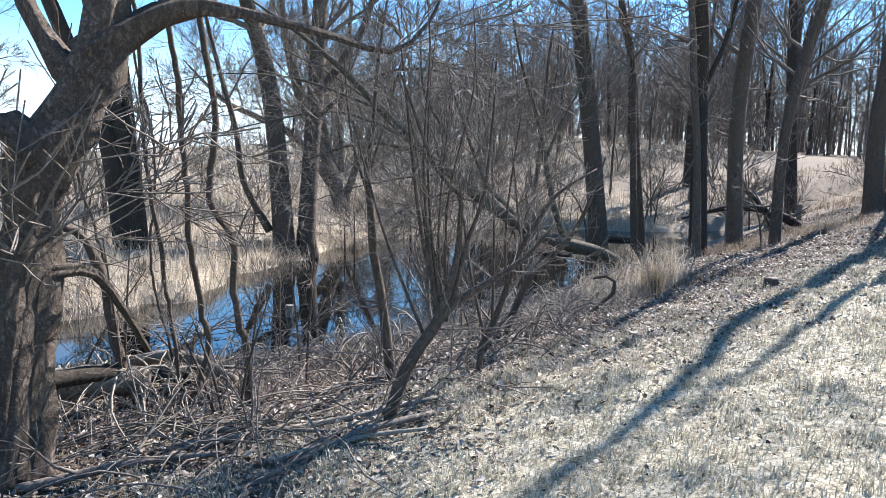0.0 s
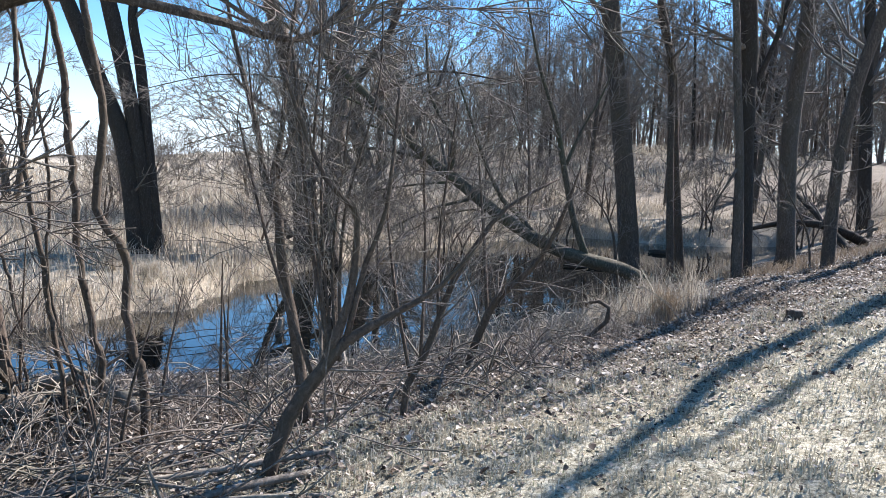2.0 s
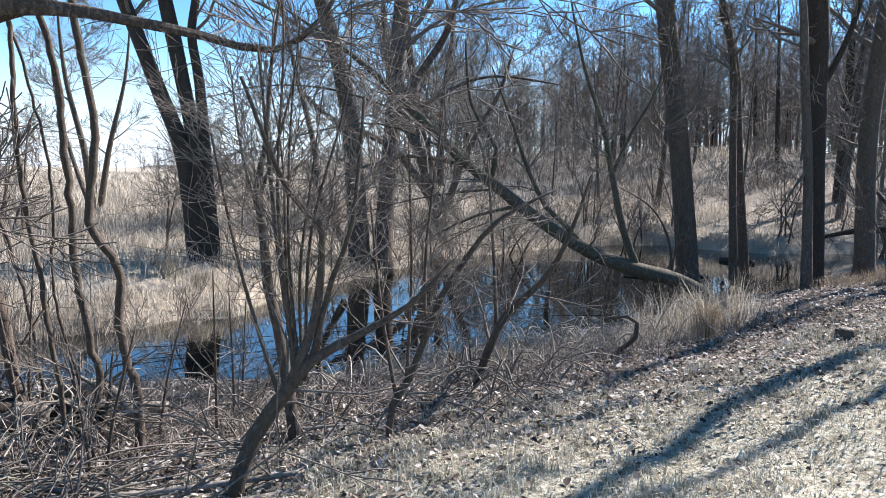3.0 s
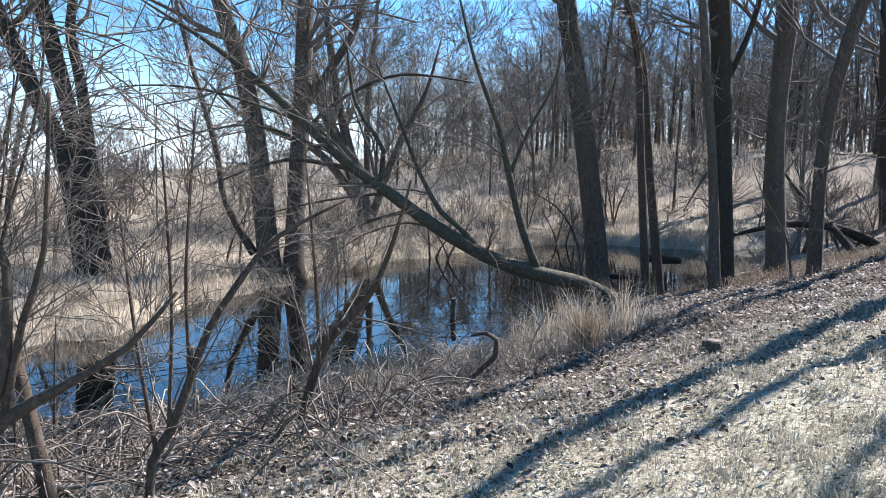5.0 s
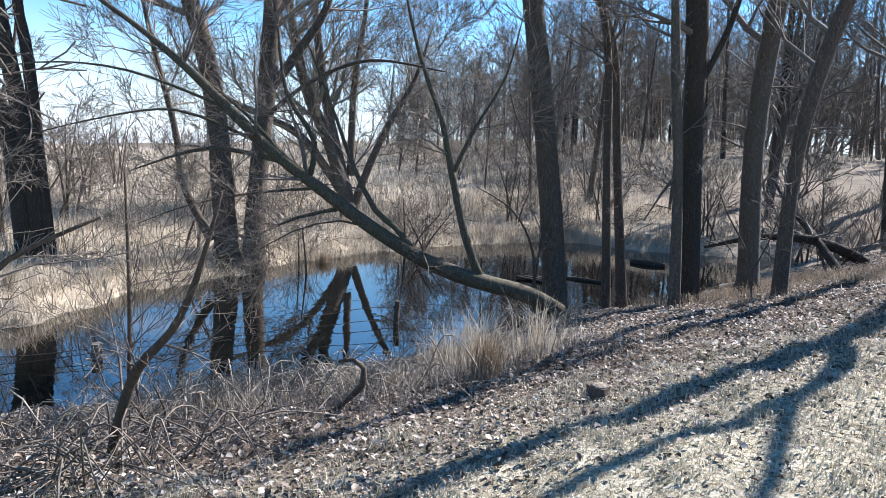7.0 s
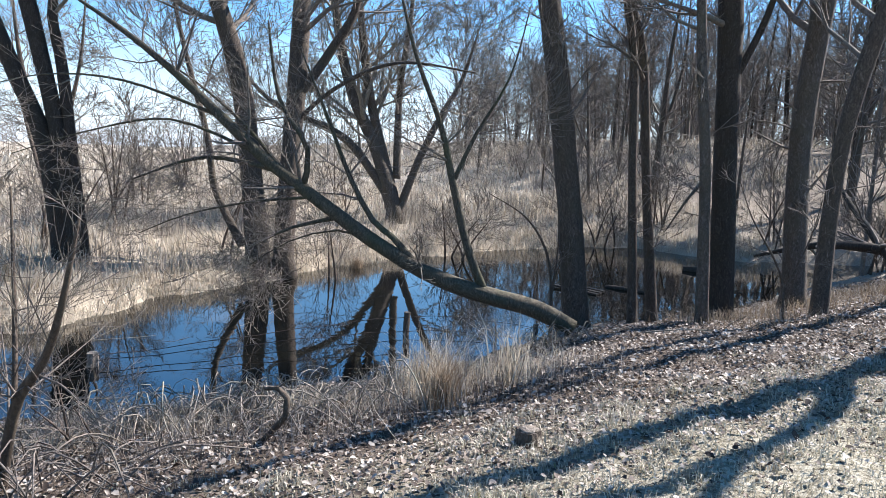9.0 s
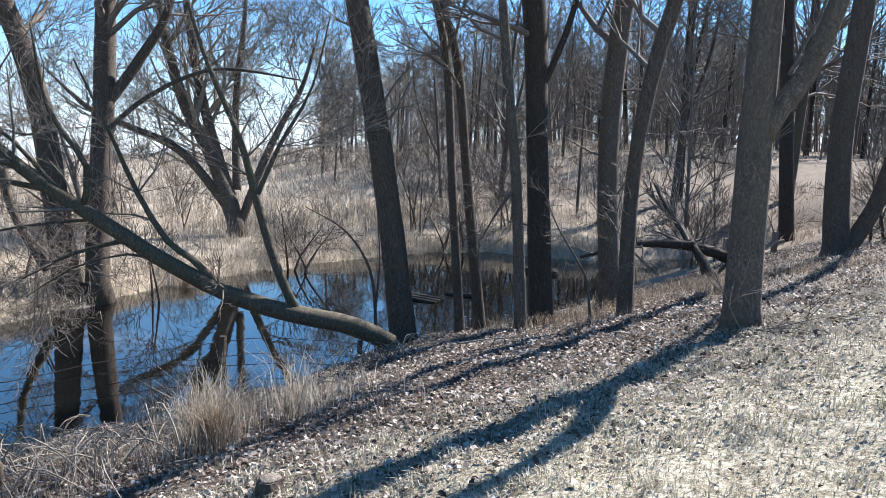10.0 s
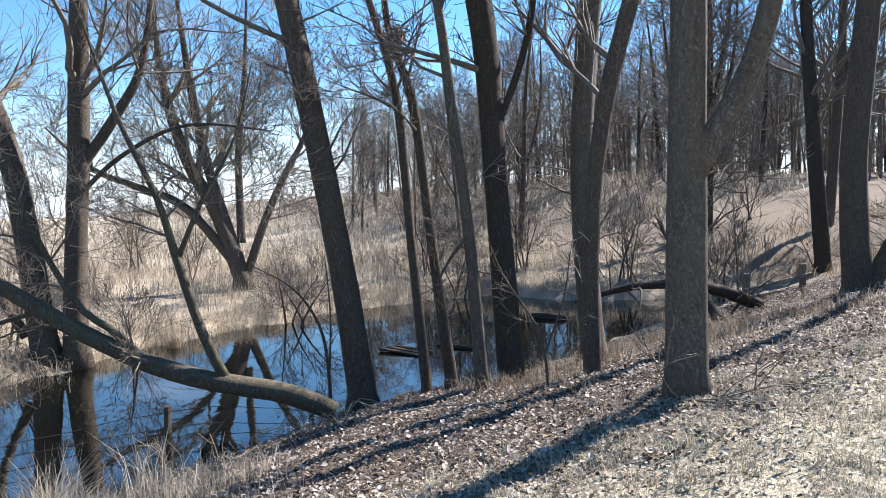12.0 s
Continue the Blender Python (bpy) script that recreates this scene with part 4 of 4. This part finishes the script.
def blades(name, base, tall, wide, lean, rng, mat, label, category, bend=0.5):
    """Thin bent blades, each a strip of three triangles."""
    n = len(base)
    a = rng.uniform(0, 2 * math.pi, n)
    side = np.stack([np.cos(a), np.sin(a), np.zeros(n)], -1)
    b = rng.uniform(0, 2 * math.pi, n)
    tip = np.stack([np.cos(b), np.sin(b), np.zeros(n)], -1) * (lean * tall)[:, None]
    up = np.array([0, 0, 1.0]) * tall[:, None]
    w = side * (wide * 0.5)[:, None]
    mid = base + tip * (0.5 * bend) + up * 0.55
    top = base + tip + up * (1 - 0.35 * lean)[:, None]
    v = np.stack([base - w - (0, 0, 0.02), base + w - (0, 0, 0.02), mid + w * 0.8, mid - w * 0.8, top], 1).reshape(-1, 3)
    o = (np.arange(n) * 5)[:, None]
    t = np.concatenate([o + [0, 1, 2], o + [0, 2, 3], o + [3, 2, 4]], 1).reshape(-1, 3)
    return triangles(name, v, t, mat, label, category)


def clumped(rng, n, s0, s1, p0, p1, keep, scale=1.0, spread=0.25):
    """Places gathered in uneven clumps, kept where keep(s, p) says so."""
    c = max(8, int(n / 45))
    cs, cp = rng.uniform(s0, s1, c), rng.uniform(p0, p1, c)
    i = rng.integers(0, c, n)
    s = cs[i] + rng.normal(0, spread, n) * scale
    p = cp[i] + rng.normal(0, spread, n) * scale
    k = keep(s, p)
    return s[k], p[k]


lr = np.random.default_rng(11)


def near_land(s, p):
    return p < along(NEAR_SHORE, s) - 0.05


def far_land(s, p):
    return p > along(FAR_SHORE, s) - 0.1


# mown straw-coloured grass beside the walk
n = 100000
s, p = lr.uniform(-2, 24, n), 0.8 + 4.6 * lr.random(n) ** 0.9
k = lr.random(n) < np.clip(1.25 - 0.45 * (p - 2.6) + 0.35 * np.sin(s * 2.7 + p * 3.1) * np.sin(s * 1.1 - p * 2.0), 0.0, 1) * np.clip((19.5 - s) / 4, 0.12, 1)
s, p = s[k], p[k]
m = len(s)
blades("lawn_grass", on_ground(s, p), lr.uniform(0.02, 0.055, m) * (0.7 + 0.6 * np.abs(np.sin(s * 5.1 + p * 3.0) * np.sin(p * 6.2 - s * 2.3))), lr.uniform(0.005, 0.011, m), lr.uniform(0.3, 1.1, m), lr, STRAW, "short dry straw-coloured grass on the mown bank", "grass")


def leaf_litter(name, s, p, size, rng, label, lift=0.006):
    n = len(s)
    c = on_ground(s, p, lift)
    a = rng.uniform(0, 2 * math.pi, n)
    f = np.stack([np.cos(a), np.sin(a), rng.normal(0, 0.28, n)], -1) * (size * 0.5)[:, None]
    g = np.stack([-np.sin(a), np.cos(a), rng.normal(0, 0.28, n)], -1) * (size * 0.3)[:, None]
    c = c + np.stack([np.zeros(n), np.zeros(n), np.abs(f[:, 2]) * 0.8 + rng.uniform(0, 0.02, n)], -1)
    curl = np.stack([np.zeros(n), np.zeros(n), size * rng.uniform(-0.05, 0.35, n)], -1)
    k1, k2, k3, k4 = (rng.uniform(0.6, 1.3, n)[:, None] for _ in range(4))
    v = np.stack([c - f, c - f * 0.35 + g * k1 + curl * k2, c + f * 0.4 + g * k2 + curl * k1, c + f, c + f * 0.35 - g * k3 + curl * k4, c - f * 0.4 - g * k4 + curl * k3], 1).reshape(-1, 3)
    o = (np.arange(n) * 6)[:, None]
    t = np.concatenate([o + [0, 3, 1], o + [1, 3, 2], o + [0, 5, 3], o + [5, 4, 3]], 1).reshape(-1, 3)
    return triangles(name, v, t, LEAVES, label, "leaves")


n = 235000
s, p = lr.uniform(-5, 27, n), lr.uniform(0.5, 11.8, n)
k = near_land(s, p) & (lr.random(n) < np.clip(np.maximum(0.25 + 0.5 * (p - 2.8), 0.3 * (s - 13.5)), 0, 1))
leaf_litter("leaf_litter", s[k], p[k], 0.018 + 0.045 * lr.random(k.sum()) ** 1.6, lr, "curled brown and pale oak leaves covering the bank")
s, p = clumped(lr, 12000, -2, 22, 1.0, 4.2, near_land, spread=0.4)
leaf_litter("scattered_leaves", s, p, lr.uniform(0.014, 0.038, len(s)), lr, "dry leaves scattered over the mown grass", 0.02)

# dry marsh grass on the far bank: dense near the water, coarser behind
s, p = clumped(lr, 60000, -9, 26, 10.5, 30, lambda s, p: far_land(s, p) & (p < 30), spread=0.45)
m = len(s)
blades("marsh_grass", on_ground(s, p), lr.uniform(0.15, 0.6, m), lr.uniform(0.008, 0.018, m), lr.uniform(0.2, 1.1, m), lr, REED, "matted dry tan grass along the far bank", "grass")
s, p = clumped(lr, 36000, -45, 50, 24, 75, far_land, spread=1.1)
m = len(s)
blades("meadow_grass", on_ground(s, p), lr.uniform(0.3, 0.95, m), lr.uniform(0.03, 0.07, m), lr.uniform(0.2, 0.9, m), lr, REED, "wide field of dry tan marsh grass", "grass")
n = 26000
s, p = lr.uniform(-170, 90, n), 60 + 130 * lr.random(n)
blades("meadow_grass", on_ground(s, p), lr.uniform(0.5, 1.1, n), lr.uniform(0.1, 0.3, n), lr.uniform(0.2, 0.7, n), lr, REED, "wide field of dry tan marsh grass far off", "grass")
s, p = clumped(lr, 16000, -8, 30, 10.3, 40, far_land, spread=0.3)
m = len(s)
blades("marsh_weeds", on_ground(s, p), lr.uniform(0.4, 1.1, m), lr.uniform(0.006, 0.014, m), lr.uniform(0.05, 0.5, m), lr, WEED, "upright grey weed stalks in the marsh", "weeds")

# matted fringe hanging over the far shore
n = 15000
s = lr.uniform(-7, 23, n)
p = along(FAR_SHORE, s) + lr.uniform(-0.45, 1.3, n)
z_ok = height_sp(s, p) > WATER - 0.02
s, p = s[z_ok], p[z_ok]
m = len(s)
blades("shore_fringe", on_ground(s, p), lr.uniform(0.1, 0.42, m), lr.uniform(0.008, 0.018, m), lr.uniform(0.4, 1.4, m), lr, REED, "matted pale grass hanging over the far shore", "grass")

# weeds and reeds on the near shore
s, p = clumped(lr, 11000, -5, 9.5, 4.9, 8.4, near_land, spread=0.25)
m = len(s)
blades("shore_weeds", on_ground(s, p), lr.uniform(0.08, 0.36, m) * np.clip(0.3 + 0.45 * (along(NEAR_SHORE, s) - p), 0.3, 1), lr.uniform(0.002, 0.006, m), lr.uniform(0.1, 1.2, m), lr, WEED, "tangled grey dead weeds by the water", "weeds")
s, p = clumped(lr, 3200, 4.5, 9.8, 6.0, 7.8, near_land, spread=0.22)
m = len(s)
blades("shore_reeds", on_ground(s, p), lr.uniform(0.12, 0.38, m), lr.uniform(0.004, 0.009, m), lr.uniform(0.3, 1.4, m), lr, REED, "pale dry reeds at the water's edge", "reeds")
s, p = clumped(lr, 5500, 13.2, 19, 5.6, 9.4, lambda s, p: near_land(s, p) & (p > 6.3 + 0.9 * np.sin(s * 2.3)), spread=0.28)
m = len(s)
blades("bank_grass", on_ground(s, p), lr.uniform(0.1, 0.36, m), lr.uniform(0.004, 0.009, m), lr.uniform(0.2, 1.3, m), lr, RUST, "long rusty tan grass round the creek trees", "grass")
s, p = clumped(lr, 5000, 15, 27, 3.4, 9, near_land, spread=0.3)
m = len(s)
blades("bank_grass", on_ground(s, p), lr.uniform(0.06, 0.22, m), lr.uniform(0.005, 0.01, m), lr.uniform(0.4, 1.3, m), lr, REED, "tan grass on the rising bank", "grass")

n = 16000
s, p = lr.uniform(27, 62, n), lr.uniform(-6, 18, n)
blades("bank_grass", on_ground(s, p), lr.uniform(0.15, 0.5, n), lr.uniform(0.012, 0.03, n), lr.uniform(0.3, 1.1, n), lr, RUST, "rusty tan grass over the wooded rise", "grass")
s, p = clumped(lr, 42000, -2, 20, 0.8, 4.4, near_land, spread=0.06)
m = len(s)
blades("lawn_tufts", on_ground(s, p), lr.uniform(0.04, 0.1, m), lr.uniform(0.004, 0.009, m), lr.uniform(0.4, 1.3, m), lr, STRAW, "small uneven tufts of straw-coloured grass", "grass")


def grass_tuft(x, y, count, tall, mat, label, wide=0.1):
    n = count
    a, r = lr.uniform(0, 2 * math.pi, n), np.abs(lr.normal(0, wide, n))
    base = np.stack([x + r * np.cos(a), y + r * np.sin(a), np.full(n, height(x, y))], -1)
    ob = blades("grass_tuft", base, lr.uniform(0.5, 1.0, n) * tall, lr.uniform(0.004, 0.009, n), lr.uniform(0.1, 0.75, n), lr, mat, label, "grass")
    ob["group"] = "grass tufts"


grass_tuft(2.85, 10.15, 300, 0.7, RUST, "rusty bunch of tall dry grass on the bank", 0.13)
grass_tuft(2.75, 10.4, 170, 1.0, REED, "pale loose bunch of tall dry reeds on the bank", 0.2)
grass_tuft(2.45, 10.8, 130, 0.9, REED, "pale loose bunch of tall dry reeds on the bank", 0.2)
grass_tuft(2.1, 11.2, 120, 0.8, REED, "pale loose bunch of tall dry reeds on the bank", 0.22)
grass_tuft(3.3, 10.9, 130, 0.9, REED, "pale loose bunch of tall dry reeds on the bank", 0.25)
grass_tuft(-7.0, 13.6, 420, 0.6, REED, "pale mound of dry grass on the far shore")
grass_tuft(-5.9, 13.2, 420, 0.6, REED, "pale mound of dry grass on the far shore")
grass_tuft(-3.2, 20.4, 420, 0.5, RUST, "rusty mound of dry grass on the far shore")

# ---- brush, logs and sticks ----
def brush_pile(x, y, count, reach, seed, label, mat=TWIG_PALE, high=0.35):
    rng = np.random.default_rng(seed)
    bag = Bag()
    for _ in range(count):
        ax, ay = x + rng.normal(0, reach * 0.4), y + rng.normal(0, reach * 0.4)
        a, ln = rng.uniform(0, 6.28), reach * rng.uniform(0.5, 1.3)
        bx, by = ax + ln * math.cos(a), ay + ln * math.sin(a)
        za, zb = height(ax, ay), height(bx, by)
        hm = rng.uniform(0.05, high)
        path = smooth_path([(ax - x, ay - y, za - 0.02, 0.007), ((ax * 2 + bx) / 3 - x, (ay * 2 + by) / 3 - y + rng.normal(0, 0.06), max(za, zb) + hm, 0.006),
                            ((ax + bx * 2) / 3 - x + rng.normal(0, 0.06), (ay + by * 2) / 3 - y, max(za, zb) + hm * rng.uniform(0.4, 1), 0.005), (bx - x, by - y, zb + 0.02, 0.003)], 0.12)
        path[:, 3] *= rng.uniform(0.5, 1.4)
        bag.tube(path[:, :3], path[:, 3], 4, caps=False)
    ob = bag.object("brush_pile", mat)
    ob.location = (x, y, 0)
    tagged(ob, label, "brush", "brush piles", "stuff")


brush_pile(1.0, 9.9, 90, 0.9, 71, "tangled heap of dead canes by the water")
brush_pile(0.2, 9.2, 70, 0.9, 72, "grey dead canes lying on the bank")
brush_pile(1.8, 9.9, 50, 0.8, 73, "grey dead canes lying on the bank")
brush_pile(-0.9, 8.2, 60, 0.9, 74, "grey dead canes lying on the bank")
brush_pile(-2.6, 6.2, 90, 1.0, 75, "heap of dead sticks beside the gnarled tree", TWIG_PALE, 0.4)
brush_pile(-1.4, 5.0, 80, 1.0, 76, "fallen sticks in the leaf litter", TWIG, 0.15)
brush_pile(-0.6, 6.6, 70, 1.0, 77, "fallen sticks in the leaf litter", TWIG, 0.25)
brush_pile(0.9, 7.3, 50, 0.9, 78, "dark brush in the leaf litter", TWIG, 0.3)
brush_pile(-4.6, 17.3, 70, 1.0, 79, "pale roots and sticks under the big tree", TWIG_PALE, 0.35)
brush_pile(3.2, 14.3, 40, 0.6, 80, "sticks round the base of the leaning tree", TWIG_PALE, 0.25)


def log(name, ctrl, seed, mat, label, category="log", group="fallen logs and branches", limbs=0, sides=10, rough=0.12):
    rng = np.random.default_rng(seed)
    path = smooth_path(ctrl, 0.12)
    o = path[0, :3].copy()
    bag = Bag()
    bag.tube(path[:, :3] - o, path[:, 3], sides, rough=rough, rng=rng)
    ob = bag.object(name, mat)
    ob.location = o
    for _ in range(limbs):
        tw = Bag()
        i = int(rng.uniform(0.2, 0.95) * len(path))
        grow(tw, rng, path[i, :3] - o, rng.normal(0, 1, 3) + np.array([0, 0, 0.3]), rng.uniform(0.5, 1.0), path[i, 3] * 0.45, 2, rise=0.0, kids=(2, 3), minr=0.005)
        tagged(tw.object("branch", TWIG, ob), kind="stuff")
    tagged(ob, label, category, group)


def lying(points, r, lift=0.6):
    return [(x, y, height(x, y) + r * lift + dz, r * k) for x, y, dz, k in points]


log("log", lying([(-3.3, 5.5, 0.16, 0.9), (-2.85, 5.75, 0.2, 1.0), (-2.4, 6.15, 0.14, 0.8)], 0.13), 81, DEADWOOD, "split rotten log with pale wood", limbs=0, rough=0.2)
log("log", lying([(-3.4, 6.4, 0.05, 1.0), (-2.6, 6.6, 0.1, 0.9), (-1.9, 6.9, 0.05, 0.7)], 0.08), 82, DEADWOOD, "weathered grey log on the brush heap", limbs=2)
log("log", lying([(-3.3, 7.0, 0.1, 1.0), (-2.4, 6.7, 0.25, 0.9), (-1.7, 6.3, 0.1, 0.7)], 0.06), 83, TWIG, "dark fallen branch on the brush heap", limbs=3)
log("log", lying([(-3.0, 5.3, 0.3, 1.0), (-2.6, 5.9, 0.3, 0.9), (-2.2, 6.6, 0.05, 0.8)], 0.07), 84, BARK_DARK, "dark fallen branch on the brush heap", limbs=2)
for k, (x0, y0, x1, y1, r) in enumerate(((-2.3, 4.35, -1.2, 4.75, 0.035), (-1.6, 4.9, 0.1, 5.5, 0.03), (-1.9, 5.2, -0.5, 5.0, 0.022), (-0.9, 4.6, 0.3, 4.9, 0.02), (0.1, 5.2, -0.9, 4.3, 0.026),
                                         (-1.0, 6.1, 0.3, 6.6, 0.018), (0.9, 8.4, 2.0, 9.1, 0.014), (1.6, 8.6, 0.4, 8.0, 0.012), (4.6, 11.0, 3.6, 11.6, 0.012), (2.2, 9.6, 3.2, 9.9, 0.01),
                                         (7.1, 12.1, 7.7, 12.0, 0.014), (4.2, 14.2, 5.4, 14.0, 0.012), (3.3, 12.2, 2.9, 11.4, 0.03), (-0.3, 7.4, 0.7, 7.2, 0.014))):
    log("fallen_branch", lying([(x0, y0, 0.0, 1.0), ((x0 + x1) / 2, (y0 + y1) / 2 + 0.05, 0.03, 0.8), (x1, y1, 0.0, 0.5)], r), 90 + k, (TWIG, TWIG_PALE)[k % 2],
        "bare fallen branch lying on the leaf litter", "branch", limbs=2, sides=7)
log("fallen_tree", [(9.9, 21.3, height(9.9, 21.3) + 0.1, 0.13), (9.1, 20.9, 0.15, 0.12), (8.2, 20.4, 0.35, 0.1), (7.2, 20.2, 0.3, 0.07), (6.2, 20.3, 0.0, 0.03)], 110, BARK_DARK,
    "dark fallen tree with bare limbs over the narrow creek", "tree", limbs=10)
log("fallen_tree", [(8.9, 19.8, height(8.9, 19.8) + 0.05, 0.1), (8.5, 20.8, 0.5, 0.08), (8.2, 21.8, 1.1, 0.06), (8.0, 22.4, 1.6, 0.03)], 111, BARK_DARK,
    "dark snapped limb propped against the bank", "tree", limbs=6)
log("floating_log", [(4.85, 24.95, WATER + 0.02, 0.09), (5.3, 24.75, WATER + 0.04, 0.1), (5.8, 24.55, WATER + 0.02, 0.08)], 112, BARK_DARK, "dark log floating in the creek")
log("floating_log", [(3.1, 21.1, WATER, 0.05), (3.5, 20.95, WATER + 0.02, 0.06), (4.05, 20.8, WATER, 0.05)], 113, BARK_DARK, "dark log floating in the creek")


log("fallen_log", [(-7.6, 15.9, WATER + 0.12, 0.12), (-6.4, 16.7, WATER + 0.14, 0.14), (-5.2, 17.5, WATER + 0.1, 0.12)], 114, BARK_DARK, "dark log lying along the far shore", limbs=3)


def box_mesh(name, sx, sy, sz, mat, parent, where, bevel=0.006):
    b = bmesh.new()
    bmesh.ops.create_cube(b, size=1)
    bmesh.ops.scale(b, vec=(sx, sy, sz), verts=b.verts)
    bmesh.ops.subdivide_edges(b, edges=[e for e in b.edges if abs(e.verts[0].co.x - e.verts[1].co.x) > sx * 0.5], cuts=5)
    for v in b.verts:
        v.co += noise.noise_vector(v.co * 6 + Vector((len(name), sx, sz))) * 0.012
    bmesh.ops.bevel(b, geom=list(b.edges), offset=bevel, segments=1, affect="EDGES")
    mesh = bpy.data.meshes.new(name)
    b.to_mesh(mesh)
    b.free()
    mesh.materials.append(mat)
    ob = new(name, mesh)
    ob.parent = parent
    ob.matrix_basis = where if isinstance(where, Matrix) else Matrix.Translation(where)
    return ob


raft = new("plank_raft")
raft.location = (2.55, 20.4, WATER + 0.03)
raft.rotation_euler = (0, radians(2), radians(-22))
for k in range(3):
    box_mesh("plank", 1.2 - 0.12 * k, 0.12, 0.045, BARK_DARK, raft, (0.05 * k, 0.17 * k - 0.17, 0.01 * k))
tagged(raft, "broken wooden planks floating in the creek", "planks")


def stub(name, x, y, z, r, tall, tilt, seed, mat, label, category, group=""):
    """A weathered post or stump with an uneven sawn top."""
    rng = np.random.default_rng(seed)
    bag = Bag()
    zs = np.linspace(-0.4, tall, 9)
    rad = r * (1 + 0.35 * np.clip(1 - (zs + 0.05) / 0.15, 0, 1) * (category == "stump"))
    pts = np.stack([np.sin(tilt) * zs, zs * 0, zs], -1)
    pts[-1, 2] -= 0.004
    bag.tube(pts, rad, 14, rough=0.16, rng=rng)
    ob = bag.object(name, mat, smooth=False)
    ob.location = (x, y, z)
    tagged(ob, label, category, group)
    return ob


stump = stub("tree_stump", 3.89, 8.87, height(3.89, 8.87), 0.075, 0.09, 0.0, 121, BARK, "small sawn tree stump in the leaf litter", "stump")
cut = Bag()
cut.tube([(0, 0, 0.087), (0, 0, 0.096)], (0.068, 0.062), 14, rough=0.08, rng=np.random.default_rng(5))
cut.object("cut_face", DEADWOOD, stump, "pale weathered cut face")
POSTS = "old fence posts in the creek"
posts = [(-2.67, 11.47, 0.2, 0.07), (0.5, 14.9, 0.4, 0.05), (2.6, 15.3, 0.35, 0.042)]
for k, (x, y, tall, r) in enumerate(posts):
    stub("fence_post", x, y, WATER, r, tall, 0.05, 122 + k, BARK if k else DEADWOOD, "weathered wooden fence post stub standing in the water", "post", POSTS)
for hgt, seed in ((0.1, 1), (0.34, 2)):
    ctrl = [(-5.0, 8.8, WATER + hgt - 0.1, 0.006)]
    for x, y, tall, r in posts:
        ctrl.append((x, y - r, WATER + min(hgt, tall - 0.03), 0.006))
    wire = Bag()
    path = smooth_path(ctrl, 0.3)
    path[:, 2] -= 0.03 * np.abs(np.sin(np.arange(len(path)) * 0.8))
    wire.tube(path[:, :3], path[:, 3], 5)
    tagged(wire.object("fence_wire", WIRE), "rusty sagging fence wire strung between posts", "wire", "fence wires")
# a broken rail fence on the rising bank
rail_fence = new("rail_fence")
rx, ry = 10.2, 24.2
rail_fence.location = (rx, ry, height(rx, ry))
rail_fence.rotation_euler = (0, 0, radians(35))
for k in range(2):
    box_mesh("post", 0.12, 0.12, 0.9, DEADWOOD, rail_fence, (k * 1.9, 0, 0.25 + 0.12 * k))
box_mesh("rail", 2.4, 0.06, 0.1, DEADWOOD, rail_fence, pose(1.0, -0.1, 0.42, 0, -6, 2))
box_mesh("rail", 2.2, 0.06, 0.1, TWIG, rail_fence, pose(1.1, -0.1, 0.16, 0, -4, -3))
tagged(rail_fence, "broken wooden rail fence on the leafy bank", "fence")

# a ragged leaf nest high in a creek tree
nb = Bag()
nrng = np.random.default_rng(9)
for _ in range(140):
    c = nrng.normal(0, 0.1, 3)
    d = unit(nrng.normal(0, 1, 3)) * nrng.uniform(0.06, 0.16)
    nb.tube([c - d, c + nrng.normal(0, 0.02, 3), c + d], (0.004, 0.016, 0.004), 4, caps=False)
nest = nb.object("squirrel_nest", LEAVES)
nest.location = (3.62, 16.86, 4.75)
tagged(nest, "dark ball-like nest of dry leaves in a tree fork", "nest")
